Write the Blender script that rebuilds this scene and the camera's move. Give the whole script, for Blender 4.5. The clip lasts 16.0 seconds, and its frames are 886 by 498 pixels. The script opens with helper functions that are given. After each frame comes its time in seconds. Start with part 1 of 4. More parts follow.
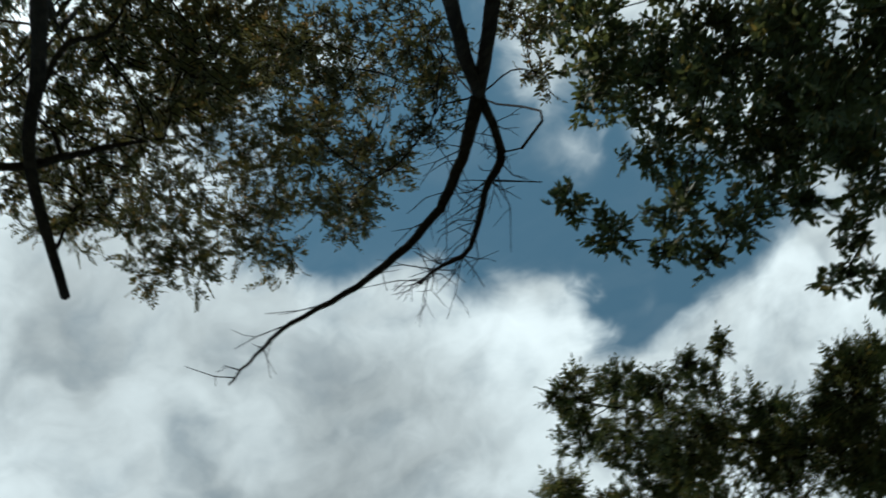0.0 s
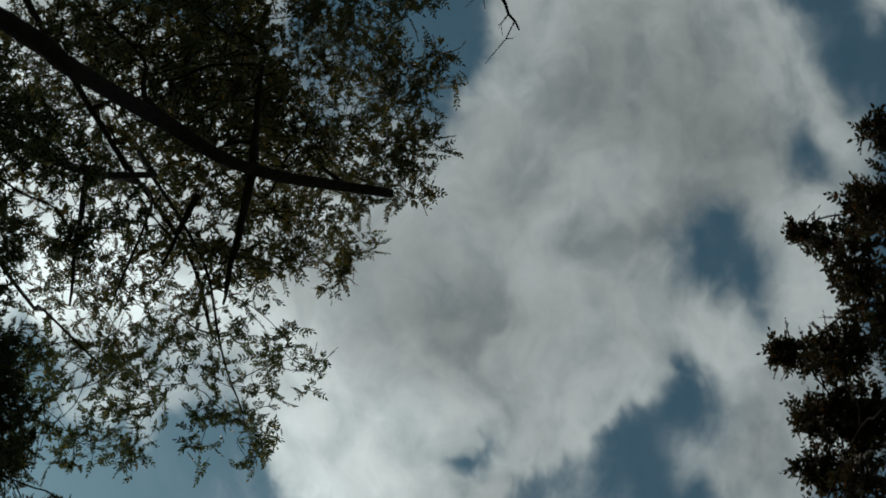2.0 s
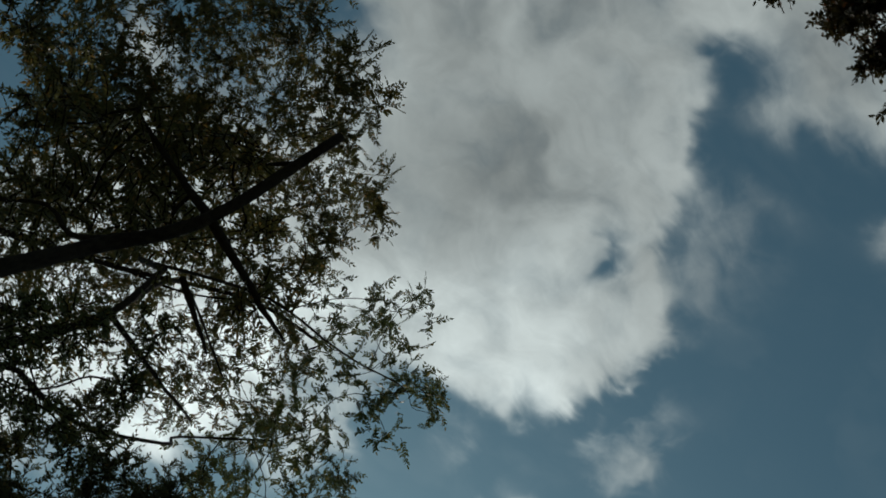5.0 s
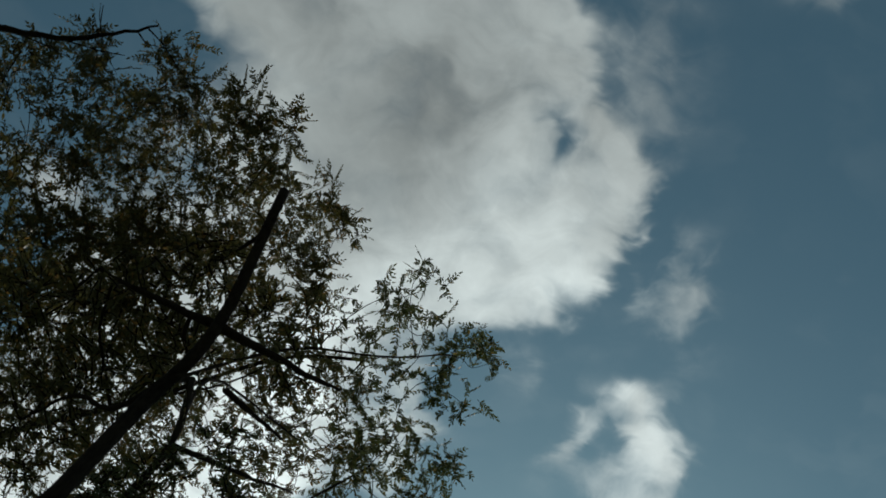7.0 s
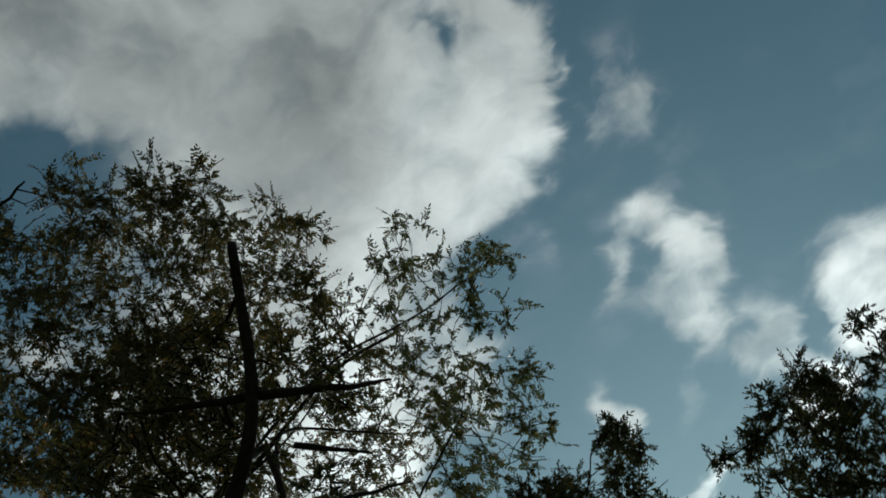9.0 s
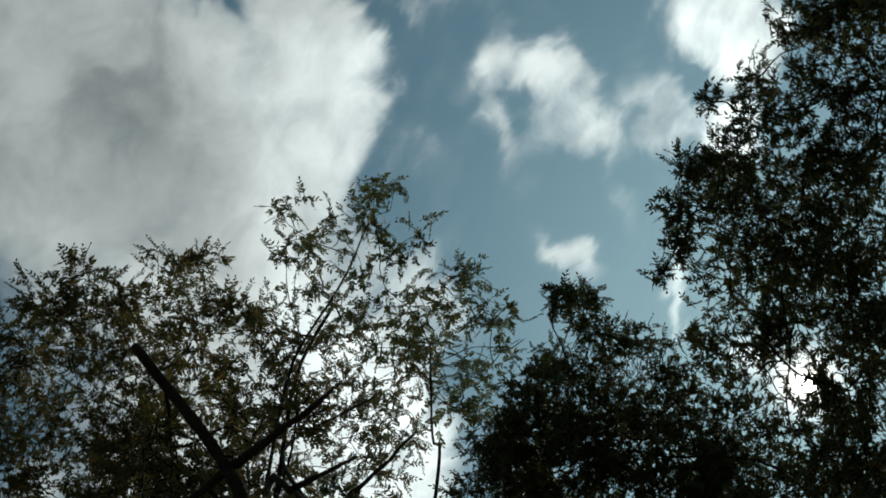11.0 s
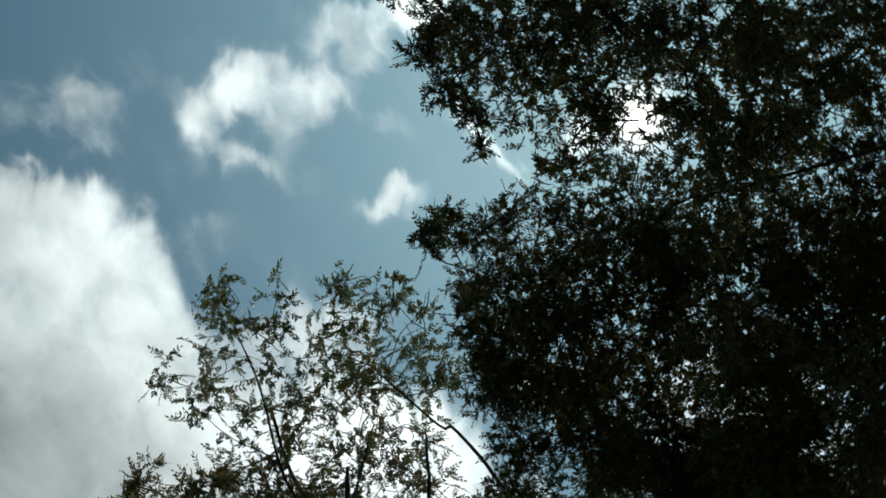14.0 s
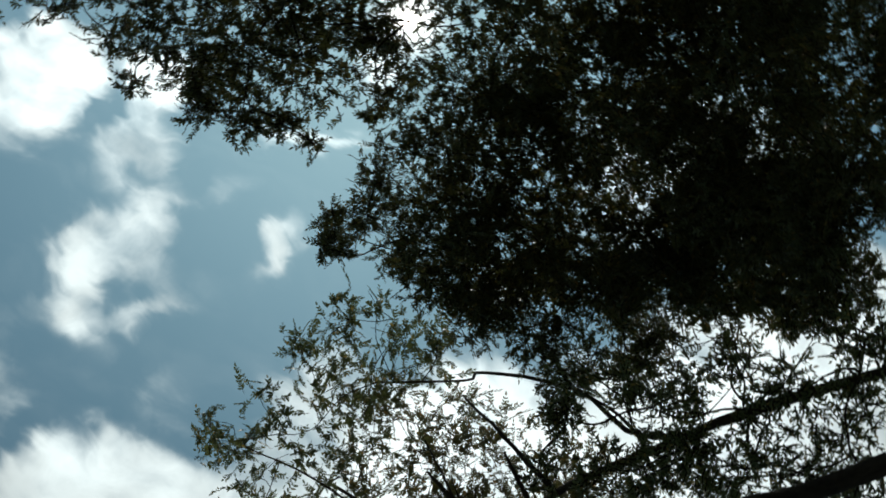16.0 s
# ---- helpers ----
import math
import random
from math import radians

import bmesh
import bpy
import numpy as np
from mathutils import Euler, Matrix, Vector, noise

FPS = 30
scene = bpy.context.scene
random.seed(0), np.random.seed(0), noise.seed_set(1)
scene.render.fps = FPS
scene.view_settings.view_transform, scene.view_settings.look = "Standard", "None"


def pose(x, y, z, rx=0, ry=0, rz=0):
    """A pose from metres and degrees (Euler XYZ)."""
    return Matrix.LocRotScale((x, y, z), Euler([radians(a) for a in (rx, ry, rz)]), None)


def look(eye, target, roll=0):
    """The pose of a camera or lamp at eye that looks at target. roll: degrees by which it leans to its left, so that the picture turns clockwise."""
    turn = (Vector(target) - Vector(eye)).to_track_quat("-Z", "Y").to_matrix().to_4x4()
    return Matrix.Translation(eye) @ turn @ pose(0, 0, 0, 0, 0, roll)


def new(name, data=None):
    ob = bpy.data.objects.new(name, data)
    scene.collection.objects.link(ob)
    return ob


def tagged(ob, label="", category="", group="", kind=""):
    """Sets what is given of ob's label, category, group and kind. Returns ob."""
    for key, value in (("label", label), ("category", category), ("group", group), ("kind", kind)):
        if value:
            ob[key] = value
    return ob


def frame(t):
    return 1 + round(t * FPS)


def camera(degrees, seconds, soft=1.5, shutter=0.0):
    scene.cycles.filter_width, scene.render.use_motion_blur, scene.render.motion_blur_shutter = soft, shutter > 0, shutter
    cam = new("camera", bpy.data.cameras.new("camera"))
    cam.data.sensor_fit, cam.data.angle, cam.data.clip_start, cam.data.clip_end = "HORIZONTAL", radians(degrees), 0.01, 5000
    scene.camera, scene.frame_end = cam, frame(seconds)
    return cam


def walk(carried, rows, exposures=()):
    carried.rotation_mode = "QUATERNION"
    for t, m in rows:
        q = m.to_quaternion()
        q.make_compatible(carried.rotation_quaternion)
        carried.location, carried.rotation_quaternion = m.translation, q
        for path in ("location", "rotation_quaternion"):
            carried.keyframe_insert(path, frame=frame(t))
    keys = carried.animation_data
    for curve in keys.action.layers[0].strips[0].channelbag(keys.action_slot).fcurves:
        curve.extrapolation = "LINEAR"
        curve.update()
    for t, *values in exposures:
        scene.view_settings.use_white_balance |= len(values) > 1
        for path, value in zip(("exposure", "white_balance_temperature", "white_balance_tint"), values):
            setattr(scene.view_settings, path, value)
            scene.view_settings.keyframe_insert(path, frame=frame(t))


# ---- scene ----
cam = camera(44.37, 16.0, soft=1.75, shutter=0.25)
PATH = [
    (0, -0.653, 0.203, 1.171, -173.11, 17.33, -136.82),
    (0.5, -0.508, 0.286, 1.182, -170.68, 9.25, -122.08),
    (1, -0.25, 0.324, 1.238, -170.84, 2.64, -102.35),
    (1.5, -0.104, 0.365, 1.335, -175.5, -2.07, -78.83),
    (2, -0.004, 0.334, 1.493, -177.32, -3.27, -66.59),
    (2.5, 0.059, 0.253, 1.635, -178.14, -4.82, -60.67),
    (3, 0.097, 0.177, 1.771, -179.68, -6.05, -54.77),
    (3.5, 0.131, 0.172, 1.865, 177.92, -6.52, -45.67),
    (4, 0.104, 0.181, 1.904, 176.11, -6.07, -37.99),
    (4.2, 0.093, 0.198, 1.897, 175.57, -5.91, -36.06),
    (6.3, -0.001, 0.041, 1.724, 170.2, -1.04, -5.78),
    (6.5, -0.006, 0.032, 1.711, 170.03, -0.58, -3.28),
    (7, -0, 0, 1.7, 169.71, 1.02, 4.38),
    (7.5, -0.002, -0.009, 1.724, 169.37, 2.27, 11.05),
    (8, 0.004, -0.019, 1.768, 169.39, 3.77, 18.77),
    (8.2, 0.003, -0.02, 1.774, 169.37, 4.68, 23.01),
    (10.3, 0.292, -0.044, 1.662, 169.41, 15.32, 57.11),
    (10.5, 0.322, -0.05, 1.649, 169.95, 16.23, 60.27),
    (11, 0.37, -0.079, 1.623, 171.56, 18.44, 66.71),
    (11.5, 0.397, -0.105, 1.585, 173.38, 21.79, 75.8),
    (12, 0.419, -0.128, 1.605, 175.18, 24.33, 83.79),
    (12.5, 0.436, -0.12, 1.648, 176.95, 26.11, 91.55),
    (13, 0.441, -0.111, 1.703, -177.28, 26.77, 102.07),
    (13.5, 0.443, -0.108, 1.752, -173.24, 26.62, 109.16),
    (14, 0.441, -0.086, 1.806, -169.3, 25.87, 117.68),
    (14.5, 0.444, -0.072, 1.862, -164.34, 24.1, 129.2),
    (15, 0.433, -0.045, 1.903, -160.98, 22.22, 138.57),
    (15.3, 0.432, -0.042, 1.905, -158.92, 20.82, 145.2),
    (15.5, 0.433, -0.057, 1.903, -157.67, 19.94, 149.04),
    (16, 0.435, -0.079, 1.872, -154.33, 16.72, 161.97),
]
EXPOSURES = [(0.0, 0.88, 6150, 10), (0.5, 0.55, 6200, 10), (1.0, 0.1, 6300, 10), (1.5, -0.05, 6450, 10), (3.0, -0.1, 6500, 10), (8.2, -0.08, 6500, 10),
             (10.5, 0.15, 6550, 10), (12.5, 0.36, 6500, 10), (14.5, 0.45, 6450, 10), (16.0, 0.45, 6450, 10)]
walk(cam, [(t, pose(*row)) for t, *row in PATH], EXPOSURES)

# ---------------------------------------------------------------- sky and sun
SUN_ELEVATION, SUN_AZIMUTH = 50.15, 0.0      # the sun stands over +y
SUN_WAY = Vector((0.0, math.cos(radians(SUN_ELEVATION)), math.sin(radians(SUN_ELEVATION))))

# clouds as (x, y, half length, half width, turn in degrees, depth) on a level sheet one unit overhead, from south to north;
# a depth below nought is a gap
CLOUDS_FAR_SOUTH = [
    (-0.533, -0.663, 0.141, 0.078, -29, 0.7), (-0.692, -0.66, 0.32, 0.055, -43, 0.82), (-0.373, -0.657, 0.17, 0.027, 49, 0.63), (-0.505, -0.655, 0.059, 0.046, -20, -0.18),
    (-0.662, -0.614, 0.059, 0.034, 67, 0.09), (-0.544, -0.557, 0.082, 0.044, 30, -0.25), (-0.346, -0.546, 0.262, 0.061, 45, 0.75), (-0.251, -0.545, 0.095, 0.017, 50, 0.39),
    (-0.535, -0.497, 0.133, 0.11, 19, 1.5), (-0.538, -0.492, 0.099, 0.054, 15, -0.59), (-0.813, -0.487, 0.147, 0.017, 31, 0.24), (-0.68, -0.479, 0.094, 0.06, 45, 0.88),
    (-0.668, -0.474, 0.064, 0.048, 29, -0.55), (-0.279, -0.457, 0.125, 0.041, 47, -0.32), (-0.153, -0.442, 0.055, 0.016, 33, 0.63),
]
CLOUDS_SOUTH = [
    (-0.587, -0.38, 0.115, 0.031, -6, 0.51), (-0.292, -0.37, 0.088, 0.069, 32, -0.56), (-0.162, -0.367, 0.057, 0.028, 88, -0.69), (0.04, -0.359, 0.094, 0.028, 52, -0.26),
    (-0.107, -0.358, 0.109, 0.068, 77, -0.58), (-0.489, -0.353, 0.062, 0.026, -2, 0.73), (-0.653, -0.352, 0.053, 0.023, 45, -0.49), (-0.742, -0.351, 0.125, 0.078, -71, -0.35),
    (-0.502, -0.344, 0.141, 0.021, 8, -0.72), (-0.292, -0.342, 0.158, 0.138, 38, 1.5), (-0.751, -0.339, 0.193, 0.175, 78, 1.1), (-0.379, -0.337, 0.043, 0.016, 25, 0.47),
    (-0.076, -0.335, 0.095, 0.02, -12, 0.44), (0.126, -0.32, 0.111, 0.057, 11, -0.26), (-0.463, -0.311, 0.309, 0.084, 41, -0.43),
]
CLOUDS_SOUTH_BANK = [
    (-0.05, -0.306, 0.096, 0.037, -7, 0.45), (-0.005, -0.305, 0.044, 0.021, 5, -0.99), (-0.395, -0.298, 0.043, 0.035, -85, -0.64), (0.067, -0.291, 0.08, 0.033, 12, 0.62),
    (0.178, -0.289, 0.094, 0.024, 15, -0.4), (-0.249, -0.287, 0.072, 0.065, -6, -0.33), (-0.933, -0.283, 0.271, 0.068, 50, 0.37), (-0.597, -0.271, 0.122, 0.054, 76, -0.49),
    (0.035, -0.249, 0.089, 0.018, 2, 0.2), (0.141, -0.245, 0.068, 0.053, -74, 0.47), (0.233, -0.233, 0.076, 0.034, 45, 0.63), (-0.363, -0.22, 0.041, 0.017, 47, 0.68),
    (0.003, -0.217, 0.029, 0.021, 2, -0.72), (0.011, -0.211, 0.189, 0.139, 40, 0.73), (0.272, -0.21, 0.041, 0.026, 29, -0.5),
]
CLOUDS_BANK_HEEL = [
    (0.083, -0.21, 0.04, 0.018, 15, -0.66), (-0.307, -0.202, 0.16, 0.032, 47, 0.53), (-0.103, -0.2, 0.138, 0.077, 85, 0.35), (-0.589, -0.183, 0.092, 0.033, 45, 0.42),
    (0.041, -0.178, 0.037, 0.036, 65, -1.01), (-0.311, -0.163, 0.033, 0.022, -77, -0.48), (-0.934, -0.162, 0.287, 0.045, 37, 0.58), (0.094, -0.149, 0.081, 0.033, 2, 0.27),
    (-0.497, -0.14, 0.036, 0.029, -10, 0.66), (0.297, -0.136, 0.049, 0.029, 14, 0.66), (-0.532, -0.131, 0.055, 0.039, -25, -0.69), (-0.266, -0.13, 0.061, 0.022, 31, 0.46),
    (0.211, -0.129, 0.127, 0.053, -83, 0.55), (-0.186, -0.114, 0.166, 0.069, 59, 0.67), (0.145, -0.113, 0.048, 0.027, -18, -0.72),
]
CLOUDS_BANK = [
    (-0.242, -0.099, 0.07, 0.013, 25, 0.46), (-0.709, -0.091, 0.125, 0.103, 80, 0.43), (-0.525, -0.064, 0.048, 0.035, 58, 0.59), (0.183, -0.059, 0.079, 0.041, -5, -0.71),
    (0.109, -0.057, 0.056, 0.029, 76, 0.48), (-0.622, -0.054, 0.071, 0.042, 81, -0.57), (-0.208, -0.052, 0.075, 0.03, 63, -0.52), (0.371, -0.048, 0.035, 0.025, -9, 0.99),
    (-0.611, -0.045, 0.124, 0.063, -86, 1.1), (0.139, -0.025, 0.074, 0.012, 76, 0.45), (-0.537, -0.003, 0.055, 0.029, -43, 0.46), (-0.01, 0.043, 0.109, 0.102, -68, -0.67),
    (-0.006, 0.054, 0.171, 0.141, -65, 1.5), (-0.157, 0.059, 0.024, 0.019, -30, -0.21), (0.117, 0.089, 0.023, 0.018, -74, -0.84),
]
CLOUDS_BANK_TOP = [
    (-0.351, 0.096, 0.046, 0.023, 35, 0.75), (-0.232, 0.097, 0.041, 0.031, -41, -0.37), (0.169, 0.102, 0.08, 0.02, 61, 0.71), (-0.034, 0.124, 0.092, 0.073, 33, -0.28),
    (-0.209, 0.158, 0.116, 0.075, -46, 0.55), (-0.304, 0.173, 0.127, 0.035, -41, 0.42), (0.159, 0.174, 0.085, 0.039, 62, 1.03), (0.19, 0.206, 0.058, 0.02, -59, -0.87),
    (-0.37, 0.208, 0.087, 0.015, -45, 0.43), (0.011, 0.211, 0.16, 0.131, 54, 0.46), (0.13, 0.211, 0.174, 0.028, -76, -0.46), (0.132, 0.216, 0.028, 0.021, 49, 0.78),
    (0.088, 0.217, 0.06, 0.04, -59, 0.39), (-0.403, 0.22, 0.106, 0.029, -56, -0.3), (-0.463, 0.247, 0.135, 0.071, -61, -0.18),
]
CLOUDS_BANK_EDGE = [
    (0.043, 0.257, 0.082, 0.022, 15, 0.45), (-0.132, 0.26, 0.087, 0.069, -1, 0.37), (0.229, 0.261, 0.047, 0.019, -76, 0.35), (0.052, 0.272, 0.056, 0.012, 7, -0.73),
    (-0.425, 0.276, 0.047, 0.023, -33, 0.45), (-0.005, 0.295, 0.059, 0.056, 43, -0.54), (-0.335, 0.318, 0.095, 0.038, -36, -0.21), (0.178, 0.341, 0.02, 0.016, 55, 0.5),
    (-0.049, 0.345, 0.093, 0.021, -70, 0.41), (-0.312, 0.358, 0.15, 0.139, -62, 1.5), (-0.131, 0.362, 0.074, 0.066, 13, 0.45), (0.146, 0.374, 0.065, 0.023, -30, 1.11),
    (0.148, 0.378, 0.038, 0.018, -34, -1.3), (-0.314, 0.381, 0.108, 0.068, -42, -0.63), (-0.53, 0.383, 0.107, 0.081, -30, 0.47),
]
CLOUDS_NORTH_EDGE = [
    (0.199, 0.396, 0.041, 0.025, 50, 1.17), (0.213, 0.419, 0.147, 0.043, 74, -0.44), (-0.125, 0.423, 0.079, 0.04, -7, -0.4), (-0.187, 0.426, 0.061, 0.03, -44, 0.46),
    (0.073, 0.443, 0.139, 0.056, 74, -0.2), (-0.738, 0.444, 0.222, 0.063, -19, 0.48), (0.023, 0.482, 0.027, 0.015, -76, 0.87), (0.156, 0.484, 0.087, 0.018, -43, 0.59),
    (-0.241, 0.485, 0.072, 0.025, -17, -0.56), (0.169, 0.487, 0.051, 0.025, -39, -0.67), (0.181, 0.491, 0.126, 0.076, 48, 0.72), (0.124, 0.492, 0.12, 0.019, 67, -0.32),
    (0.037, 0.509, 0.024, 0.016, -72, 0.87), (0.294, 0.516, 0.053, 0.024, -27, 0.73), (0.358, 0.519, 0.043, 0.021, 45, 0.81),
]
CLOUDS_NORTH = [
    (0.356, 0.523, 0.072, 0.035, 47, -0.45), (-0.671, 0.524, 0.32, 0.106, -7, 0.66), (-0.333, 0.548, 0.181, 0.024, -15, -0.29), (-0.206, 0.558, 0.025, 0.017, -43, 0.89),
    (0.345, 0.562, 0.051, 0.045, 70, 0.99), (-0.38, 0.564, 0.068, 0.018, -51, 0.52), (0.257, 0.568, 0.06, 0.022, -86, -0.9), (-0.578, 0.577, 0.14, 0.08, -29, -0.52),
    (0.205, 0.583, 0.182, 0.087, 17, -0.04), (0.278, 0.601, 0.048, 0.028, 59, 1.16), (0.224, 0.606, 0.03, 0.019, 39, 0.95), (0.07, 0.612, 0.041, 0.013, -35, 0.6),
    (0.193, 0.62, 0.034, 0.015, 79, 1.01), (-0.369, 0.621, 0.219, 0.053, -23, -0.34), (-0.566, 0.628, 0.197, 0.128, -24, 1.23),
]
CLOUDS_FAR_NORTH = [
    (0.333, 0.628, 0.027, 0.019, -11, 1.23), (0.334, 0.638, 0.05, 0.018, -23, -0.6), (0.221, 0.641, 0.03, 0.017, -41, 0.91), (0.013, 0.648, 0.035, 0.013, -16, 0.56),
    (-0.75, 0.694, 0.092, 0.083, -70, 0.47), (-0.485, 0.714, 0.108, 0.063, 27, -0.19), (-0.289, 0.723, 0.098, 0.054, 61, 0.39), (0.007, 0.754, 0.029, 0.025, -90, 0.79),
    (-0.514, 0.759, 0.176, 0.038, -38, -0.26), (-0.393, 0.797, 0.065, 0.054, 16, -0.33), (-0.39, 0.798, 0.115, 0.095, 19, 1.01), (-0.707, 0.82, 0.102, 0.065, -26, 0.44),
    (-0.515, 0.865, 0.068, 0.054, 27, 0.39), (-0.269, 0.871, 0.106, 0.051, -46, -0.16), (-0.426, 0.915, 0.064, 0.053, 3, 0.34),
]
CLOUDS = (CLOUDS_FAR_SOUTH + CLOUDS_SOUTH + CLOUDS_SOUTH_BANK + CLOUDS_BANK_HEEL + CLOUDS_BANK + CLOUDS_BANK_TOP + CLOUDS_BANK_EDGE + CLOUDS_NORTH_EDGE + CLOUDS_NORTH + CLOUDS_FAR_NORTH)
# where the bank is deep and grey (below nought) or thin and bright
TONES_SOUTH = [
    (-0.102, -0.272, 0.188, 0.061, 13, -0.17), (-0.292, -0.209, 0.088, 0.027, 52, 0.14), (0.083, -0.198, 0.085, 0.073, 86, 0.18), (0.173, -0.186, 0.043, 0.03, 7, -0.3),
    (-0.085, -0.169, 0.146, 0.101, -7, -0.61), (-0.069, -0.169, 0.077, 0.075, 11, 0.3), (0.23, -0.15, 0.047, 0.025, 18, -0.29), (-0.17, -0.105, 0.137, 0.053, -2, 0.17),
    (0.014, 0.058, 0.123, 0.112, 54, -0.33), (-0.102, 0.12, 0.186, 0.042, -89, -0.14), (0.07, 0.125, 0.105, 0.054, -67, 0.38), (-0.132, 0.13, 0.081, 0.018, 76, 0.33),
    (0.141, 0.171, 0.068, 0.05, -63, 0.37), (-0.07, 0.224, 0.07, 0.024, -33, 0.3), (0.043, 0.237, 0.098, 0.046, 16, 0.26), (-0.427, 0.296, 0.199, 0.041, -20, -0.12),
]
TONES_NORTH = [
    (-0.133, 0.297, 0.072, 0.017, -78, 0.15), (-0.285, 0.336, 0.13, 0.085, -9, 0.26), (-0.193, 0.35, 0.089, 0.05, -74, 0.63), (-0.2, 0.355, 0.064, 0.04, -64, -0.53),
    (-0.278, 0.449, 0.13, 0.049, -40, 0.25), (-0.468, 0.471, 0.088, 0.065, -39, -0.21), (-0.47, 0.478, 0.141, 0.126, -38, 0.5), (-0.658, 0.493, 0.097, 0.064, -72, 0.22),
    (0.247, 0.519, 0.128, 0.025, -28, -0.13), (-0.373, 0.561, 0.237, 0.071, -33, -0.14), (0.335, 0.571, 0.096, 0.056, 72, 0.32), (-0.476, 0.614, 0.137, 0.04, -30, 0.19),
    (0.24, 0.62, 0.082, 0.064, 54, 0.34), (-0.62, 0.626, 0.1, 0.078, -11, 0.24), (0.037, 0.63, 0.054, 0.015, -27, 0.3), (-0.654, 0.694, 0.054, 0.04, -37, 0.15),
]


class Nodes:
    """Short-hand for wiring a node tree."""

    def __init__(self, tree):
        self.tree = tree
        tree.nodes.clear()

    def add(self, kind, **settings):
        node = self.tree.nodes.new(kind)
        for key, value in settings.items():
            setattr(node, key, value)
        return node

    def plug(self, socket, value):
        if isinstance(value, bpy.types.NodeSocket):
            self.tree.links.new(value, socket)
        elif value is not None:
            socket.default_value = value

    def math(self, op, a, b=None, c=None, clamp=False):
        node = self.add("ShaderNodeMath", operation=op, use_clamp=clamp)
        for socket, value in zip(node.inputs, (a, b, c)):
            self.plug(socket, value)
        return node.outputs[0]

    def vec(self, op, a, b=None, c=None, scale=None, out=0):
        node = self.add("ShaderNodeVectorMath", operation=op)
        for socket, value in zip(node.inputs, (a, b, c)):
            self.plug(socket, value)
        if scale is not None:
            self.plug(node.inputs["Scale"], scale)
        return node.outputs[out]

    def noise(self, vector, scale, detail=4.0, rough=0.5, out=0):
        node = self.add("ShaderNodeTexNoise")
        self.plug(node.inputs["Vector"], vector)
        node.inputs["Scale"].default_value, node.inputs["Detail"].default_value = scale, detail
        node.inputs["Roughness"].default_value = rough
        return node.outputs[out]

    def ramp(self, value, low, high, to_low=0.0, to_high=1.0, smooth=True):
        node = self.add("ShaderNodeMapRange", interpolation_type="SMOOTHSTEP" if smooth else "LINEAR")
        for socket, v in zip(node.inputs, (value, low, high, to_low, to_high)):
            self.plug(socket, v)
        return node.outputs[0]

    def mix(self, factor, a, b):
        node = self.add("ShaderNodeMix", data_type="RGBA")
        self.plug(node.inputs[0], factor)
        self.plug(node.inputs[6], a)
        self.plug(node.inputs[7], b)
        return node.outputs[2]


def cloud_field(n, place, heaps):
    """The summed depth of soft, long or round cloud heaps at a place (x, y, 1) on the sheet."""
    total = 0.0
    for x, y, long, wide, turn, depth in heaps:
        c, d = math.cos(radians(turn)), math.sin(radians(turn))
        run = n.vec("DOT_PRODUCT", place, (c / long, d / long, -(c * x + d * y) / long), out=1)
        side = n.vec("DOT_PRODUCT", place, (-d / wide, c / wide, (d * x - c * y) / wide), out=1)
        off = n.math("MULTIPLY_ADD", run, run, n.math("MULTIPLY", side, side))
        total = n.math("MULTIPLY_ADD", n.math("POWER", math.exp(-1.0), off), depth, total)
    return total


